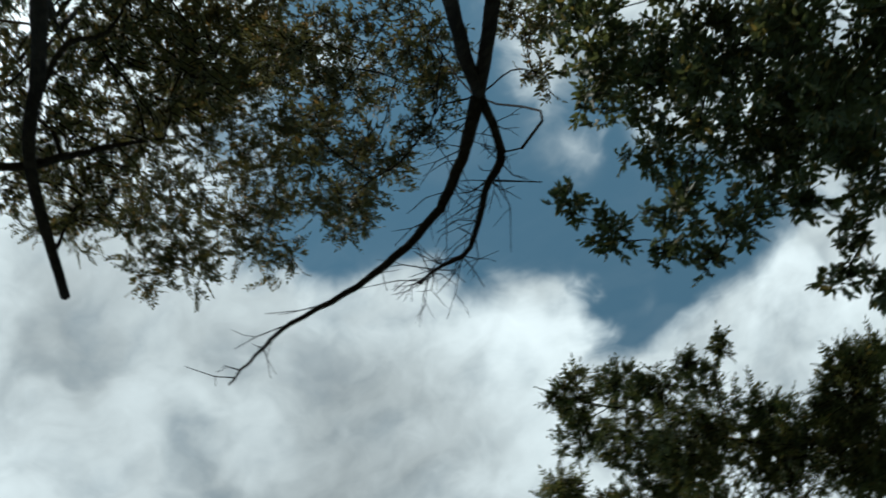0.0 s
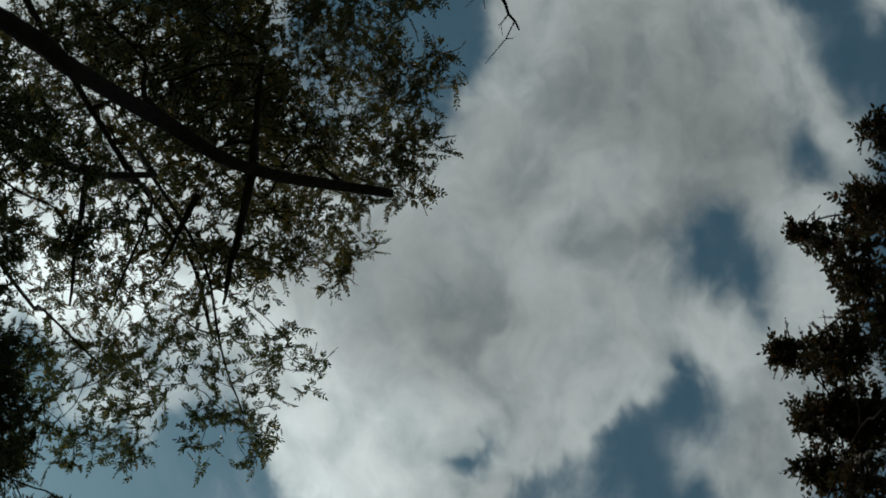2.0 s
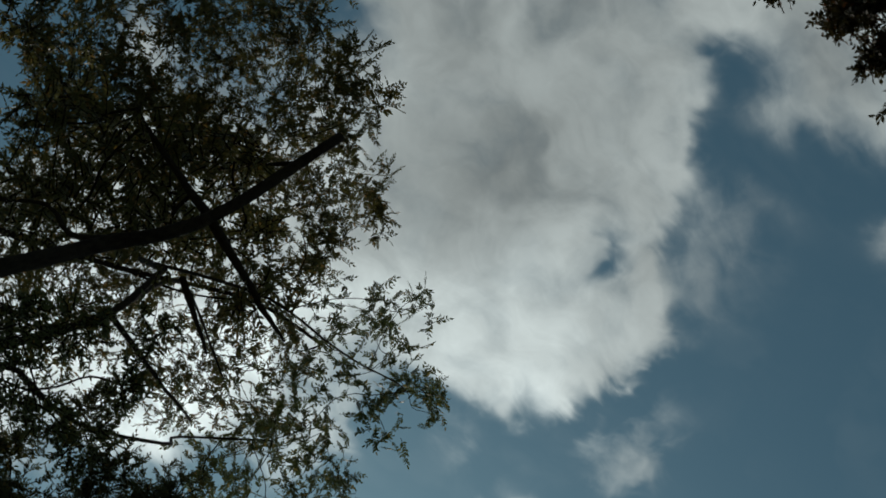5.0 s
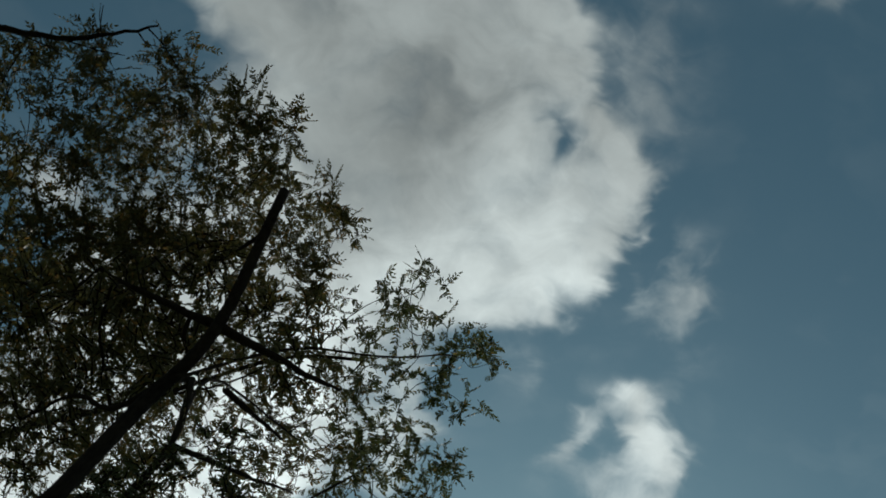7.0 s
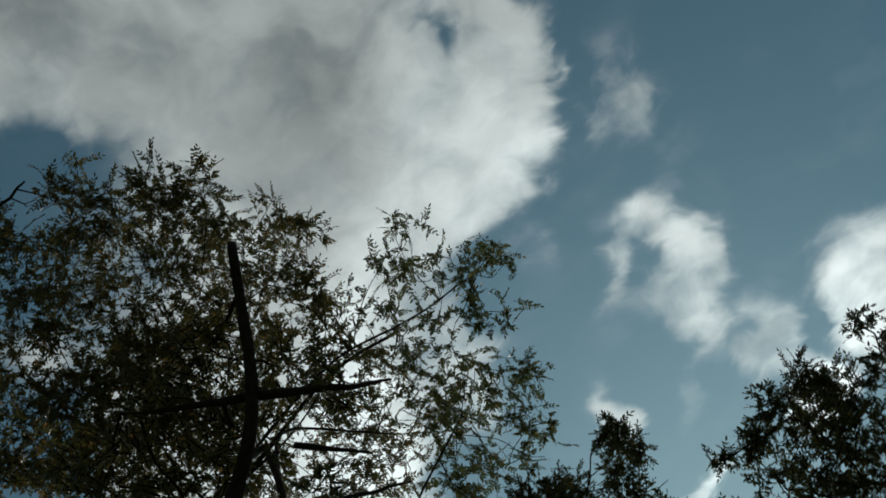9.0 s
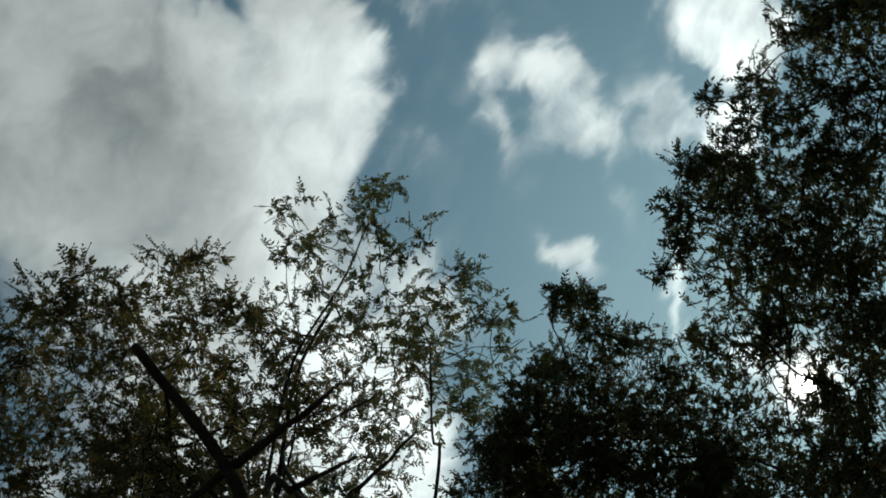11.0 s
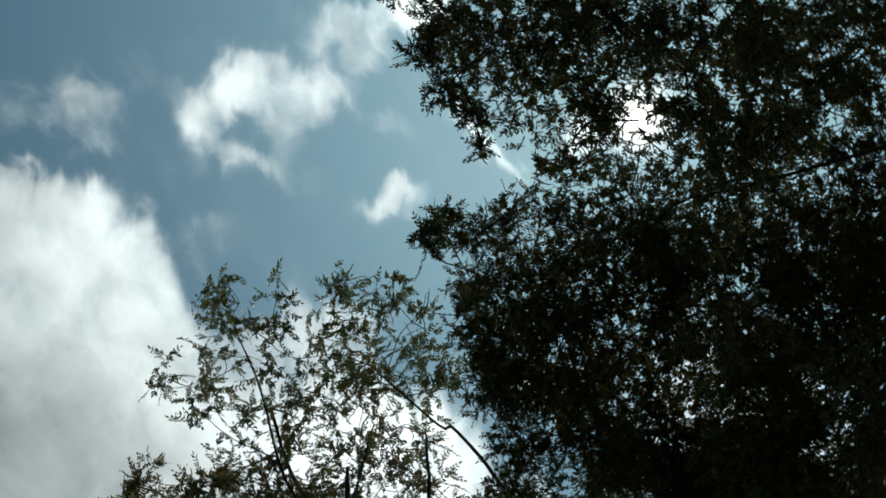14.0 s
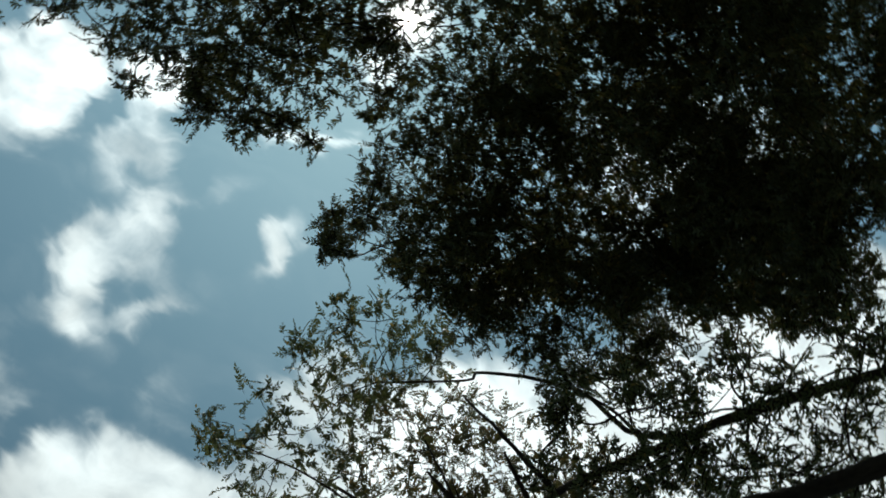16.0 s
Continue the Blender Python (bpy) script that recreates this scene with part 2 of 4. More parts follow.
def make_sky():
    world = bpy.data.worlds.new("sky")
    scene.world = world
    world.use_nodes = True
    world.cycles.sampling_method, world.cycles.sample_map_resolution = "MANUAL", 256
    n = Nodes(world.node_tree)
    way = n.add("ShaderNodeTexCoord").outputs["Generated"]
    axes = n.add("ShaderNodeSeparateXYZ")
    n.plug(axes.inputs[0], way)
    up = n.math("MAXIMUM", axes.outputs[2], 0.12)
    flat = n.add("ShaderNodeCombineXYZ")
    n.plug(flat.inputs[0], n.math("DIVIDE", axes.outputs[0], up))
    n.plug(flat.inputs[1], n.math("DIVIDE", axes.outputs[1], up))
    sheet = flat.outputs[0]
    push = n.vec("SUBTRACT", n.noise(sheet, 7.0, 3.0, 0.55, 1), (0.5, 0.5, 0.5))
    fine = n.vec("SUBTRACT", n.noise(sheet, 24.0, 4.0, 0.6, 1), (0.5, 0.5, 0.5))
    # high winds comb the edges along one bearing
    along = n.vec("DOT_PRODUCT", sheet, (0.93, 0.37, 0.0), out=1)
    across = n.vec("DOT_PRODUCT", sheet, (-0.37, 0.93, 0.0), out=1)
    comb = n.add("ShaderNodeCombineXYZ")
    n.plug(comb.inputs[0], n.math("MULTIPLY", along, 0.36))
    n.plug(comb.inputs[1], across)
    combed = n.vec("ADD", comb.outputs[0], n.vec("SCALE", push, scale=0.14))
    fibre = n.math("SUBTRACT", n.noise(combed, 18.0, 4.0, 0.48), 0.5)
    drawn = n.math("SUBTRACT", n.noise(combed, 24.0, 3.0, 0.5), 0.5)
    # small billows push the outlines about
    place = n.vec("ADD", sheet, n.vec("SCALE", (0.93, 0.37, 0.0), scale=n.math("MULTIPLY", drawn, 0.085)))
    place = n.vec("ADD", place, n.vec("SCALE", fine, scale=0.012))
    place = n.vec("MULTIPLY_ADD", place, (1.0, 1.0, 0.0), (0.0, 0.0, 1.0))
    depth = n.math("MINIMUM", n.math("MAXIMUM", cloud_field(n, place, CLOUDS), 0.0), 1.15)
    # broken cloud goes on round the rest of the sky
    out = n.ramp(n.vec("LENGTH", flat.outputs[0], out=1), 1.15, 1.8)
    rest = n.ramp(n.noise(sheet, 1.1, 6.0, 0.55), 0.48, 0.62)
    depth = n.math("ADD", depth, n.math("MULTIPLY", out, rest))
    wisp = n.math("SUBTRACT", n.noise(n.vec("ADD", sheet, n.vec("SCALE", fine, scale=0.05)), 13.0, 4.0, 0.5), 0.5)
    rough = n.math("ADD", n.math("MULTIPLY", wisp, 0.80), n.math("MULTIPLY", fibre, 1.05))
    edge = n.math("ADD", depth, n.math("MULTIPLY", rough, n.ramp(depth, 0.0, 0.25, 0.15, 1.0)))
    cover = n.ramp(edge, -0.02, 1.08, 0.0, 0.98)
    haze = n.math("MULTIPLY", n.ramp(fibre, -0.05, 0.25), 0.03)
    cover = n.math("MAXIMUM", cover, haze)
    # light: whiter towards the sun and where thin, greyer where the bank is deep
    toward = n.vec("DOT_PRODUCT", way, tuple(SUN_WAY), out=1)
    near = n.ramp(toward, 0.80, 0.99)
    glare = n.ramp(toward, 0.965, 0.9995)
    tone = n.math("ADD", cloud_field(n, place, TONES_SOUTH + TONES_NORTH), 1.0)
    billow = n.noise(n.vec("ADD", sheet, n.vec("SCALE", push, scale=0.20)), 9.0, 5.0, 0.55)
    shade = n.math("MULTIPLY", tone, n.ramp(billow, 0.32, 0.68, 0.72, 0.98))
    shade = n.math("ADD", shade, n.math("MULTIPLY", rough, 0.32))
    level = n.math("MULTIPLY", shade, n.math("ADD", n.math("MULTIPLY", near, 0.42), 0.50))
    level = n.math("ADD", level, n.math("MULTIPLY", glare, 0.35))
    cloud = n.vec("SCALE", (0.888, 1.0, 0.985), scale=level)
    sky = n.add("ShaderNodeTexSky", sky_type="NISHITA", sun_disc=False, sun_elevation=radians(SUN_ELEVATION),
                sun_rotation=radians(SUN_AZIMUTH), air_density=1.0, dust_density=0.15, ozone_density=2.5)
    blue = n.vec("MULTIPLY", sky.outputs[0], (0.0500, 0.0640, 0.0470))
    aureole = n.math("POWER", n.math("MAXIMUM", toward, 0.0), 14.0)
    blue = n.vec("ADD", blue, n.vec("SCALE", (0.108, 0.168, 0.184), scale=aureole))
    light = n.mix(cover, blue, cloud)
    disc = n.ramp(toward, math.cos(radians(0.48)), math.cos(radians(0.30)), 0.0, 40.0)
    halo = n.math("MULTIPLY", n.math("POWER", n.math("MAXIMUM", toward, 0.0), 4000.0), 2.0)
    light = n.vec("ADD", light, n.vec("SCALE", (1.0, 0.94, 0.86), scale=n.math("ADD", disc, halo)))
    back = n.add("ShaderNodeBackground")
    n.plug(back.inputs[0], light)
    back.inputs[1].default_value = 1.0
    n.plug(n.add("ShaderNodeOutputWorld").inputs[0], back.outputs[0])


make_sky()
lamp = bpy.data.lights.new("sun", "SUN")
lamp.energy, lamp.angle, lamp.color = 2.4, radians(0.5), (1.0, 0.93, 0.82)
sun = new("sun", lamp)
sun.matrix_world = look(SUN_WAY * 60, (0, 0, 0))


# ---------------------------------------------------------------- materials
def material(name):
    m = bpy.data.materials.new(name)
    m.use_nodes = True
    return m, Nodes(m.node_tree)


def bark(name, dark, light, scale=1.0):
    m, n = material(name)
    at = n.add("ShaderNodeTexCoord").outputs["Object"]
    long = n.vec("MULTIPLY", at, (14.0 * scale, 14.0 * scale, 3.0 * scale))
    ridges = n.noise(long, 2.2, 6.0, 0.65)
    patch = n.noise(at, 1.7 * scale, 3.0)
    tone = n.math("ADD", n.math("MULTIPLY", ridges, 0.7), n.math("MULTIPLY", patch, 0.3))
    shader = n.add("ShaderNodeBsdfPrincipled")
    n.plug(shader.inputs["Base Color"], n.mix(n.ramp(tone, 0.35, 0.65), dark, light))
    shader.inputs["Roughness"].default_value = 0.95
    shader.inputs["Specular IOR Level"].default_value = 0.05
    bump = n.add("ShaderNodeBump")
    bump.inputs["Strength"].default_value, bump.inputs["Distance"].default_value = 0.8, 0.02
    n.plug(bump.inputs["Height"], ridges)
    n.plug(shader.inputs["Normal"], bump.outputs[0])
    n.plug(n.add("ShaderNodeOutputMaterial").inputs[0], shader.outputs[0])
    return m


def leafage(name, one, two, old, through_light=0.4):
    """Leaves, each with a tone of its own, a few turning; part of the light shines through."""
    m, n = material(name)
    own = n.add("ShaderNodeNewGeometry").outputs["Random Per Island"]
    own = n.math("FRACT", n.math("ADD", own, n.add("ShaderNodeObjectInfo").outputs["Random"]))
    at = n.add("ShaderNodeTexCoord").outputs["Object"]
    drift = n.noise(at, 1.3, 3.0)
    tone = n.mix(n.math("ADD", n.math("MULTIPLY", own, 0.6), n.math("MULTIPLY", drift, 0.4)), one, two)
    tone = n.mix(n.ramp(n.math("FRACT", n.math("MULTIPLY", own, 17.3)), 0.86, 0.97), tone, old)
    solid = n.add("ShaderNodeBsdfPrincipled")
    n.plug(solid.inputs["Base Color"], tone)
    solid.inputs["Roughness"].default_value = 0.55
    solid.inputs["Specular IOR Level"].default_value = 0.2
    clear = n.add("ShaderNodeBsdfTranslucent")
    n.plug(clear.inputs[0], n.vec("MULTIPLY", tone, (1.35, 1.30, 0.75)))
    both = n.add("ShaderNodeMixShader")
    both.inputs[0].default_value = through_light
    n.plug(both.inputs[1], solid.outputs[0])
    n.plug(both.inputs[2], clear.outputs[0])
    n.plug(n.add("ShaderNodeOutputMaterial").inputs[0], both.outputs[0])
    return m


def soil():
    m, n = material("leaf_litter_and_grass")
    at = n.add("ShaderNodeTexCoord").outputs["Object"]
    patch, grain = n.noise(at, 0.35, 4.0), n.noise(at, 22.0, 5.0, 0.65)
    shader = n.add("ShaderNodeBsdfPrincipled")
    tone = n.mix(n.ramp(patch, 0.4, 0.6), (0.045, 0.07, 0.02, 1), (0.10, 0.075, 0.045, 1))
    n.plug(shader.inputs["Base Color"], n.mix(n.math("MULTIPLY", grain, 0.5), tone, (0.03, 0.035, 0.015, 1)))
    shader.inputs["Roughness"].default_value = 0.95
    bump = n.add("ShaderNodeBump")
    bump.inputs["Distance"].default_value = 0.03
    n.plug(bump.inputs["Height"], grain)
    n.plug(shader.inputs["Normal"], bump.outputs[0])
    n.plug(n.add("ShaderNodeOutputMaterial").inputs[0], shader.outputs[0])
    return m


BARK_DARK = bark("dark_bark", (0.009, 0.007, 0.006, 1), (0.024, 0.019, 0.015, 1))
LEAF_OLIVE = leafage("olive_leaves", (0.048, 0.050, 0.024, 1), (0.078, 0.074, 0.038, 1), (0.15, 0.095, 0.04, 1), 0.36)
LEAF_WILLOW = leafage("grey_green_leaves", (0.044, 0.058, 0.030, 1), (0.068, 0.080, 0.044, 1), (0.15, 0.12, 0.05, 1), 0.36)
LEAF_DEEP = leafage("deep_green_leaves", (0.036, 0.042, 0.020, 1), (0.056, 0.062, 0.030, 1), (0.10, 0.075, 0.03, 1), 0.24)
# sunlight on the rounded tree is put into this lighter leaf colour
LEAF_SUN_BRIGHTENED = leafage("sun_brightened_green_leaves", (0.062, 0.074, 0.034, 1), (0.096, 0.102, 0.048, 1), (0.15, 0.12, 0.05, 1), 0.42)
LEAF_RUST = leafage("brownish_green_leaves", (0.024, 0.023, 0.014, 1), (0.042, 0.034, 0.020, 1), (0.08, 0.036, 0.022, 1), 0.25)


# ---------------------------------------------------------------- ground
def make_ground():
    bm = bmesh.new()
    rings, spokes, last = [0.0, 2, 4, 7, 11, 17, 27, 45, 90, 250, 900, 3000], 48, None
    for r in rings:
        ring = []
        for k in range(spokes if r else 1):
            a = 2 * math.pi * k / spokes
            x, y = r * math.cos(a), r * math.sin(a)
            lift = 0.10 * noise.noise(Vector((x * 0.25, y * 0.25, 0.0))) if r < 100 else 0.0
            ring.append(bm.verts.new((x, y, lift - 0.05)))
        if last is not None:
            for k in range(spokes):
                j = (k + 1) % spokes
                if len(last) == 1:
                    bm.faces.new((last[0], ring[k], ring[j]))
                else:
                    bm.faces.new((last[k], ring[k], ring[j], last[j]))
        last = ring
    me = bpy.data.meshes.new("ground")
    bm.to_mesh(me)
    bm.free()
    for p in me.polygons:
        p.use_smooth = True
    me.materials.append(soil())
    tagged(new("ground", me), "uneven ground of grass and leaf litter under trees", "ground", kind="structure")


make_ground()


# ---------------------------------------------------------------- growing trees
class Growth:
    """Gathers the vertices and faces of one mesh."""

    def __init__(self):
        self.verts, self.faces = [], []

    def tube(self, points, radii, sides=8, wobble=0.0, rng=None):
        """A tapered, slightly knobbly limb along points."""
        base = len(self.verts)
        side = Vector((1, 0, 0))
        for i, p in enumerate(points):
            ahead = (points[min(i + 1, len(points) - 1)] - points[max(i - 1, 0)]).normalized()
            side = side - ahead * side.dot(ahead)
            if side.length < 1e-3:
                side = ahead.orthogonal()
            side.normalize()
            other = ahead.cross(side)
            for k in range(sides):
                a = 2 * math.pi * k / sides
                r = radii[i] * (1 + (rng.uniform(-wobble, wobble) if wobble else 0))
                self.verts.append(p + (side * math.cos(a) + other * math.sin(a)) * r)
        for i in range(len(points) - 1):
            for k in range(sides):
                j = (k + 1) % sides
                a, b = base + i * sides, base + (i + 1) * sides
                self.faces.append((a + k, a + j, b + j, b + k))
        self.faces.append(tuple(base + k for k in reversed(range(sides))))
        end = base + (len(points) - 1) * sides
        self.faces.append(tuple(end + k for k in range(sides)))

    def leaf(self, at, ahead, side, length, width):
        """One lance-shaped leaf, folded along its midrib, the tip bent down a little."""
        up = ahead.cross(side)
        i = len(self.verts)
        fold = up * (0.18 * width)
        self.verts += [at, at + ahead * (0.3 * length) + side * (0.46 * width) + fold,
                       at + ahead * (0.68 * length) + side * (0.36 * width) + fold * 0.7 - up * (0.03 * length),
                       at + ahead * length - up * (0.10 * length),
                       at + ahead * (0.68 * length) - side * (0.36 * width) + fold * 0.7 - up * (0.03 * length),
                       at + ahead * (0.3 * length) - side * (0.46 * width) + fold]
        self.faces += [(i, i + 1, i + 2, i + 3), (i, i + 3, i + 4, i + 5)]

    def mesh(self, name, mat, smooth=True):
        me = bpy.data.meshes.new(name)
        me.from_pydata(self.verts, [], self.faces)
        if smooth:
            me.polygons.foreach_set("use_smooth", [True] * len(me.polygons))
        me.materials.append(mat)
        me.update()
        return me


class Picked:
    """Leaves that become pieces of their own: their places, turns and sizes."""

    def __init__(self):
        self.frames = []

    def leaf(self, at, ahead, side, length, width):
        turn = Matrix((side, ahead, side.cross(ahead))).transposed().to_4x4()
        self.frames.append(Matrix.Translation(at) @ turn @ Matrix.Diagonal((width, length, width, 1)))


def part(name, growth, mat, parent, label="", smooth=True, kind=""):
    ob = new(name, growth.mesh(name, mat, smooth))
    ob.parent = parent
    return tagged(ob, label, kind=kind)


def smooth_line(points, steps=5):
    """Catmull-Rom curve through points."""
    pts = [Vector(p) for p in points]
    pts = [pts[0] * 2 - pts[1]] + pts + [pts[-1] * 2 - pts[-2]]
    out = []
    for i in range(1, len(pts) - 2):
        a, b, c, d = pts[i - 1:i + 3]
        for s in range(steps):
            t = s / steps
            out.append(0.5 * ((2 * b) + (c - a) * t + (2 * a - 5 * b + 4 * c - d) * t * t + (3 * b - a - 3 * c + d) * t ** 3))
    return out + [pts[-2]]


def limb_line(a, b, rng, sag=0.10):
    """A crooked line from a to b, leaving upwards."""
    span = (b - a).length
    mid1 = a.lerp(b, 0.35) + Vector((rng.uniform(-1, 1), rng.uniform(-1, 1), rng.uniform(-0.3, 1.2))) * span * sag
    mid2 = a.lerp(b, 0.7) + Vector((rng.uniform(-1, 1), rng.uniform(-1, 1), rng.uniform(-0.3, 1.0))) * span * sag
    return smooth_line([a, mid1, mid2, b], 3)


def any_way(rng):
    while True:
        v = Vector((rng.uniform(-1, 1), rng.uniform(-1, 1), rng.uniform(-1, 1)))
        if 0.05 < v.length < 1:
            return v.normalized()


SUN_GAP = Vector((0.44, -0.09, 1.76))      # the leaves leave a chink open along the sunbeam through here


def in_sunbeam(p, reach=0.16):
    off = p - SUN_GAP
    return (off - SUN_WAY * off.dot(SUN_WAY)).length < reach


def spray(leaves, twigs, start, ahead, length, rng, leaf, width, gap, droop, foot):
    """A twig with leaves left and right of it, close together towards its end."""
    beam = in_sunbeam(start + foot, 1.0)
    bend = any_way(rng) * 0.35 + Vector((0, 0, -droop))
    points = [start + ahead * (length * s) + bend * (length * s * s) for s in (0.0, 0.5, 1.0)]
    twigs.tube(points, [0.006, 0.004, 0.002], 3)
    count = max(3, int(length / gap))
    plane = any_way(rng)
    for k in range(count + 1):
        s = 0.22 + 0.78 * k / count
        at = start + ahead * (length * s) + bend * (length * s * s)
        if beam and in_sunbeam(at + foot, rng.uniform(0.03, 0.08)):
            continue
        run = (ahead + bend * (2 * s)).normalized()
        out = (plane - run * plane.dot(run))
        if out.length < 1e-3:
            continue
        out.normalize()
        for sign in (-1, 1) if k < count else (0,):
            to = (run * rng.uniform(0.45, 0.9) + out * sign * rng.uniform(0.5, 1.0) + any_way(rng) * 0.22 + Vector((0, 0, -0.25 * droop))).normalized()
            side = run.cross(out).cross(to) + any_way(rng) * 0.5
            side = side - to * side.dot(to)
            if side.length < 0.05:
                continue
            size = rng.uniform(0.7, 1.15)
            leaves.leaf(at, to, side.normalized(), leaf * size, width * size)


def dead_shoots(root, foot, lines, seed, count, barks):
    """Thin bare shoots that stand off dead limbs, each forked once."""
    rng = random.Random(seed)
    for _ in range(count):
        line = rng.choice(lines)
        i = rng.randrange(2, len(line) - 1)
        along = (line[i + 1] - line[i - 1]).normalized()
        to = (along * rng.uniform(0.2, 1.0) + any_way(rng) * 0.9).normalized()
        size = rng.uniform(0.10, 0.34)
        mid = line[i] + to * size * 0.5 + any_way(rng) * size * 0.08
        tip = line[i] + to * size + any_way(rng) * size * 0.2
        g = Growth()
        g.tube([p - foot for p in (line[i], mid, tip)], [0.0035, 0.0025, 0.0014], 4)
        fork = mid + (to + any_way(rng) * 0.9).normalized() * size * 0.4
        g.tube([p - foot for p in (mid, mid.lerp(fork, 0.5) + any_way(rng) * 0.01, fork)], [0.0022, 0.0018, 0.001], 3)
        part("dead_twig", g, barks, root)


def tree(label, trunk, lobes, seed, leafs, barks, trunk_radius=0.14, extra=(), leaf=0.085, width=0.024, gap=0.045,
         droop=0.25, amount=1.0, twig=0.55, top_radius=0.03, category="tree", shoots=(), rise=0.25, single=0):
    """trunk: points from the ground up; lobes: (x, y, z, radius, density) of the clumps of the crown;
    extra: limbs of their own, each (points, first radius, last radius)."""
    rng = random.Random(seed)
    foot = Vector(trunk[0])
    root = new("tree")
    root.location = foot
    tagged(root, label, category, "trees round the clearing")
    stem = smooth_line(trunk, 6)
    lengths = [0.0]
    for a, b in zip(stem, stem[1:]):
        lengths.append(lengths[-1] + (b - a).length)
    radii = [trunk_radius + (top_radius - trunk_radius) * (s / lengths[-1]) ** 0.85 for s in lengths]
    radii[0] *= 1.5
    radii[1] *= 1.12
    g = Growth()
    g.tube([p - foot for p in stem], radii, 12, 0.07, rng)
    part("trunk", g, barks, root)
    nodes = [(p, r, 0.0) for p, r in zip(stem, radii) if p.z > foot.z + 0.25 * (stem[-1].z - foot.z)]
    for points, r0, r1 in extra:
        line = smooth_line(points, 4)
        line[1:-1] = [p + any_way(rng) * (0.3 * r1 + 0.15 * r0) for p in line[1:-1]]
        rr = [r0 + (r1 - r0) * i / (len(line) - 1) for i in range(len(line))]
        g = Growth()
        g.tube([p - foot for p in line], rr, 8, 0.10, rng)
        part("limb", g, barks, root)
        nodes += [(p, r, 0.0) for p, r in zip(line, rr)]
    if shoots:
        dead_shoots(root, foot, [smooth_line(extra[i][0], 4) for i in shoots], seed, 84, barks)
    # each clump hangs on a limb that leaves the nearest wood below it
    core = Vector(stem[-1])
    for x, y, z, r, d in sorted(lobes, key=lambda q: (Vector(q[:3]) - core).length):
        c = Vector((x, y, z))
        near = min(nodes, key=lambda q: (q[0] - c).length + max(0.0, q[0].z - c.z + 0.1) * 1.5 + q[2])
        line = limb_line(near[0], c, rng)
        r0 = max(0.008, min(near[1] * 0.6, 0.010 + 0.014 * (c - near[0]).length))
        rr = [r0 + (0.006 - r0) * i / (len(line) - 1) for i in range(len(line))]
        g = Growth()
        g.tube([p - foot for p in line], rr, 6, 0.10, rng)
        part("limb", g, barks, root)
        nodes += [(p, q, 0.15) for p, q in zip(line[3:], rr[3:])]
    leaves, twigs, picked = Growth(), Growth(), Picked()
    clumps = []
    for x, y, z, r, d in lobes:
        clumps.append((x, y, z, r, d * 0.75))
        for _ in range(3):
            off = any_way(rng) * r * rng.uniform(0.7, 1.05)
            clumps.append((x + off.x, y + off.y, z + off.z, r * rng.uniform(0.3, 0.5), d * rng.uniform(0.5, 1.1)))
    for x, y, z, r, d in clumps:
        c = Vector((x, y, z)) - foot
        reach = twig * min(0.5, 0.18 + 0.6 * r)
        each = 2 * max(3, int(0.8 * reach / gap)) + 1
        for _ in range(max(4, int(amount * d * math.pi * (r + 0.3 * reach) ** 2 / (0.55 * leaf * width) / each))):
            out = any_way(rng)
            start = c + out * (r * 0.92 * rng.random() ** 0.45)
            ahead = (out * 0.45 + any_way(rng) * 1.0 + Vector((0, 0, rise))).normalized()
            store = picked if len(picked.frames) < single else leaves
            spray(store, twigs, start, ahead, rng.uniform(0.5, 1.1) * reach, rng, leaf, width, gap, droop, foot)
    part("brushwood", twigs, barks, root, kind="stuff")
    part("crown", leaves, leafs, root, kind="stuff")
    if picked.frames:
        g = Growth()
        g.leaf(Vector((0, 0, 0)), Vector((0, 1, 0)), Vector((1, 0, 0)), 1.0, 1.0)
        one = g.mesh("leaf", leafs)
        for m in picked.frames:
            ob = new("leaf", one)
            ob.parent = root
            ob.matrix_basis = m
    return root


ASH_CROWN = [
    (-1.65, 1.11, 7.36, 0.25, 0.71), (-2.2, 1.27, 7.58, 0.27, 0.71), (-1.94, 1.68, 7.47, 0.3, 0.71), (-1.25, 1.04, 7.49, 0.19, 1.09),
    (-1.34, 1.47, 7.12, 0.21, 0.71), (-2.17, 1.67, 7, 0.28, 0.71), (-0.79, 1.57, 7.11, 0.13, 0.68), (-1.11, 1.4, 7.72, 0.16, 0.68),
]
TALL_CROWN = [
    (-6.42, -0.15, 19.42, 0.59, 1.15), (-5.84, -0.66, 21.02, 0.42, 1.15), (-5.45, 0.03, 20.35, 0.4, 1.15), (-4.48, -0.16, 21.66, 0.48, 1.15),
    (-4.28, 0.57, 21.79, 0.59, 1.44), (-2.99, 0.66, 19.53, 0.42, 1.44), (-2.37, 1.06, 19.37, 0.42, 1.15), (-5.44, 1.04, 22.46, 0.78, 1.44),
    (-5.93, 0.99, 19.66, 0.69, 1.44), (-6.69, 1.54, 19.24, 0.78, 1.15), (-2.39, 2.73, 23.58, 0.52, 1.15), (-1.68, 3, 21.27, 0.36, 1.15),
    (-3.15, 2.24, 22.83, 0.61, 1.44), (-3.79, 1.79, 21.15, 0.72, 1.44), (-5.27, 2.43, 21.48, 0.96, 1.44), (-5.93, 2.48, 19.01, 0.86, 1.84),
    (-2.92, 3.42, 21.8, 0.75, 1.44), (-4.46, 3.54, 22.56, 0.9, 1.44), (-5.53, 3.72, 20.67, 1.05, 2.3),
]
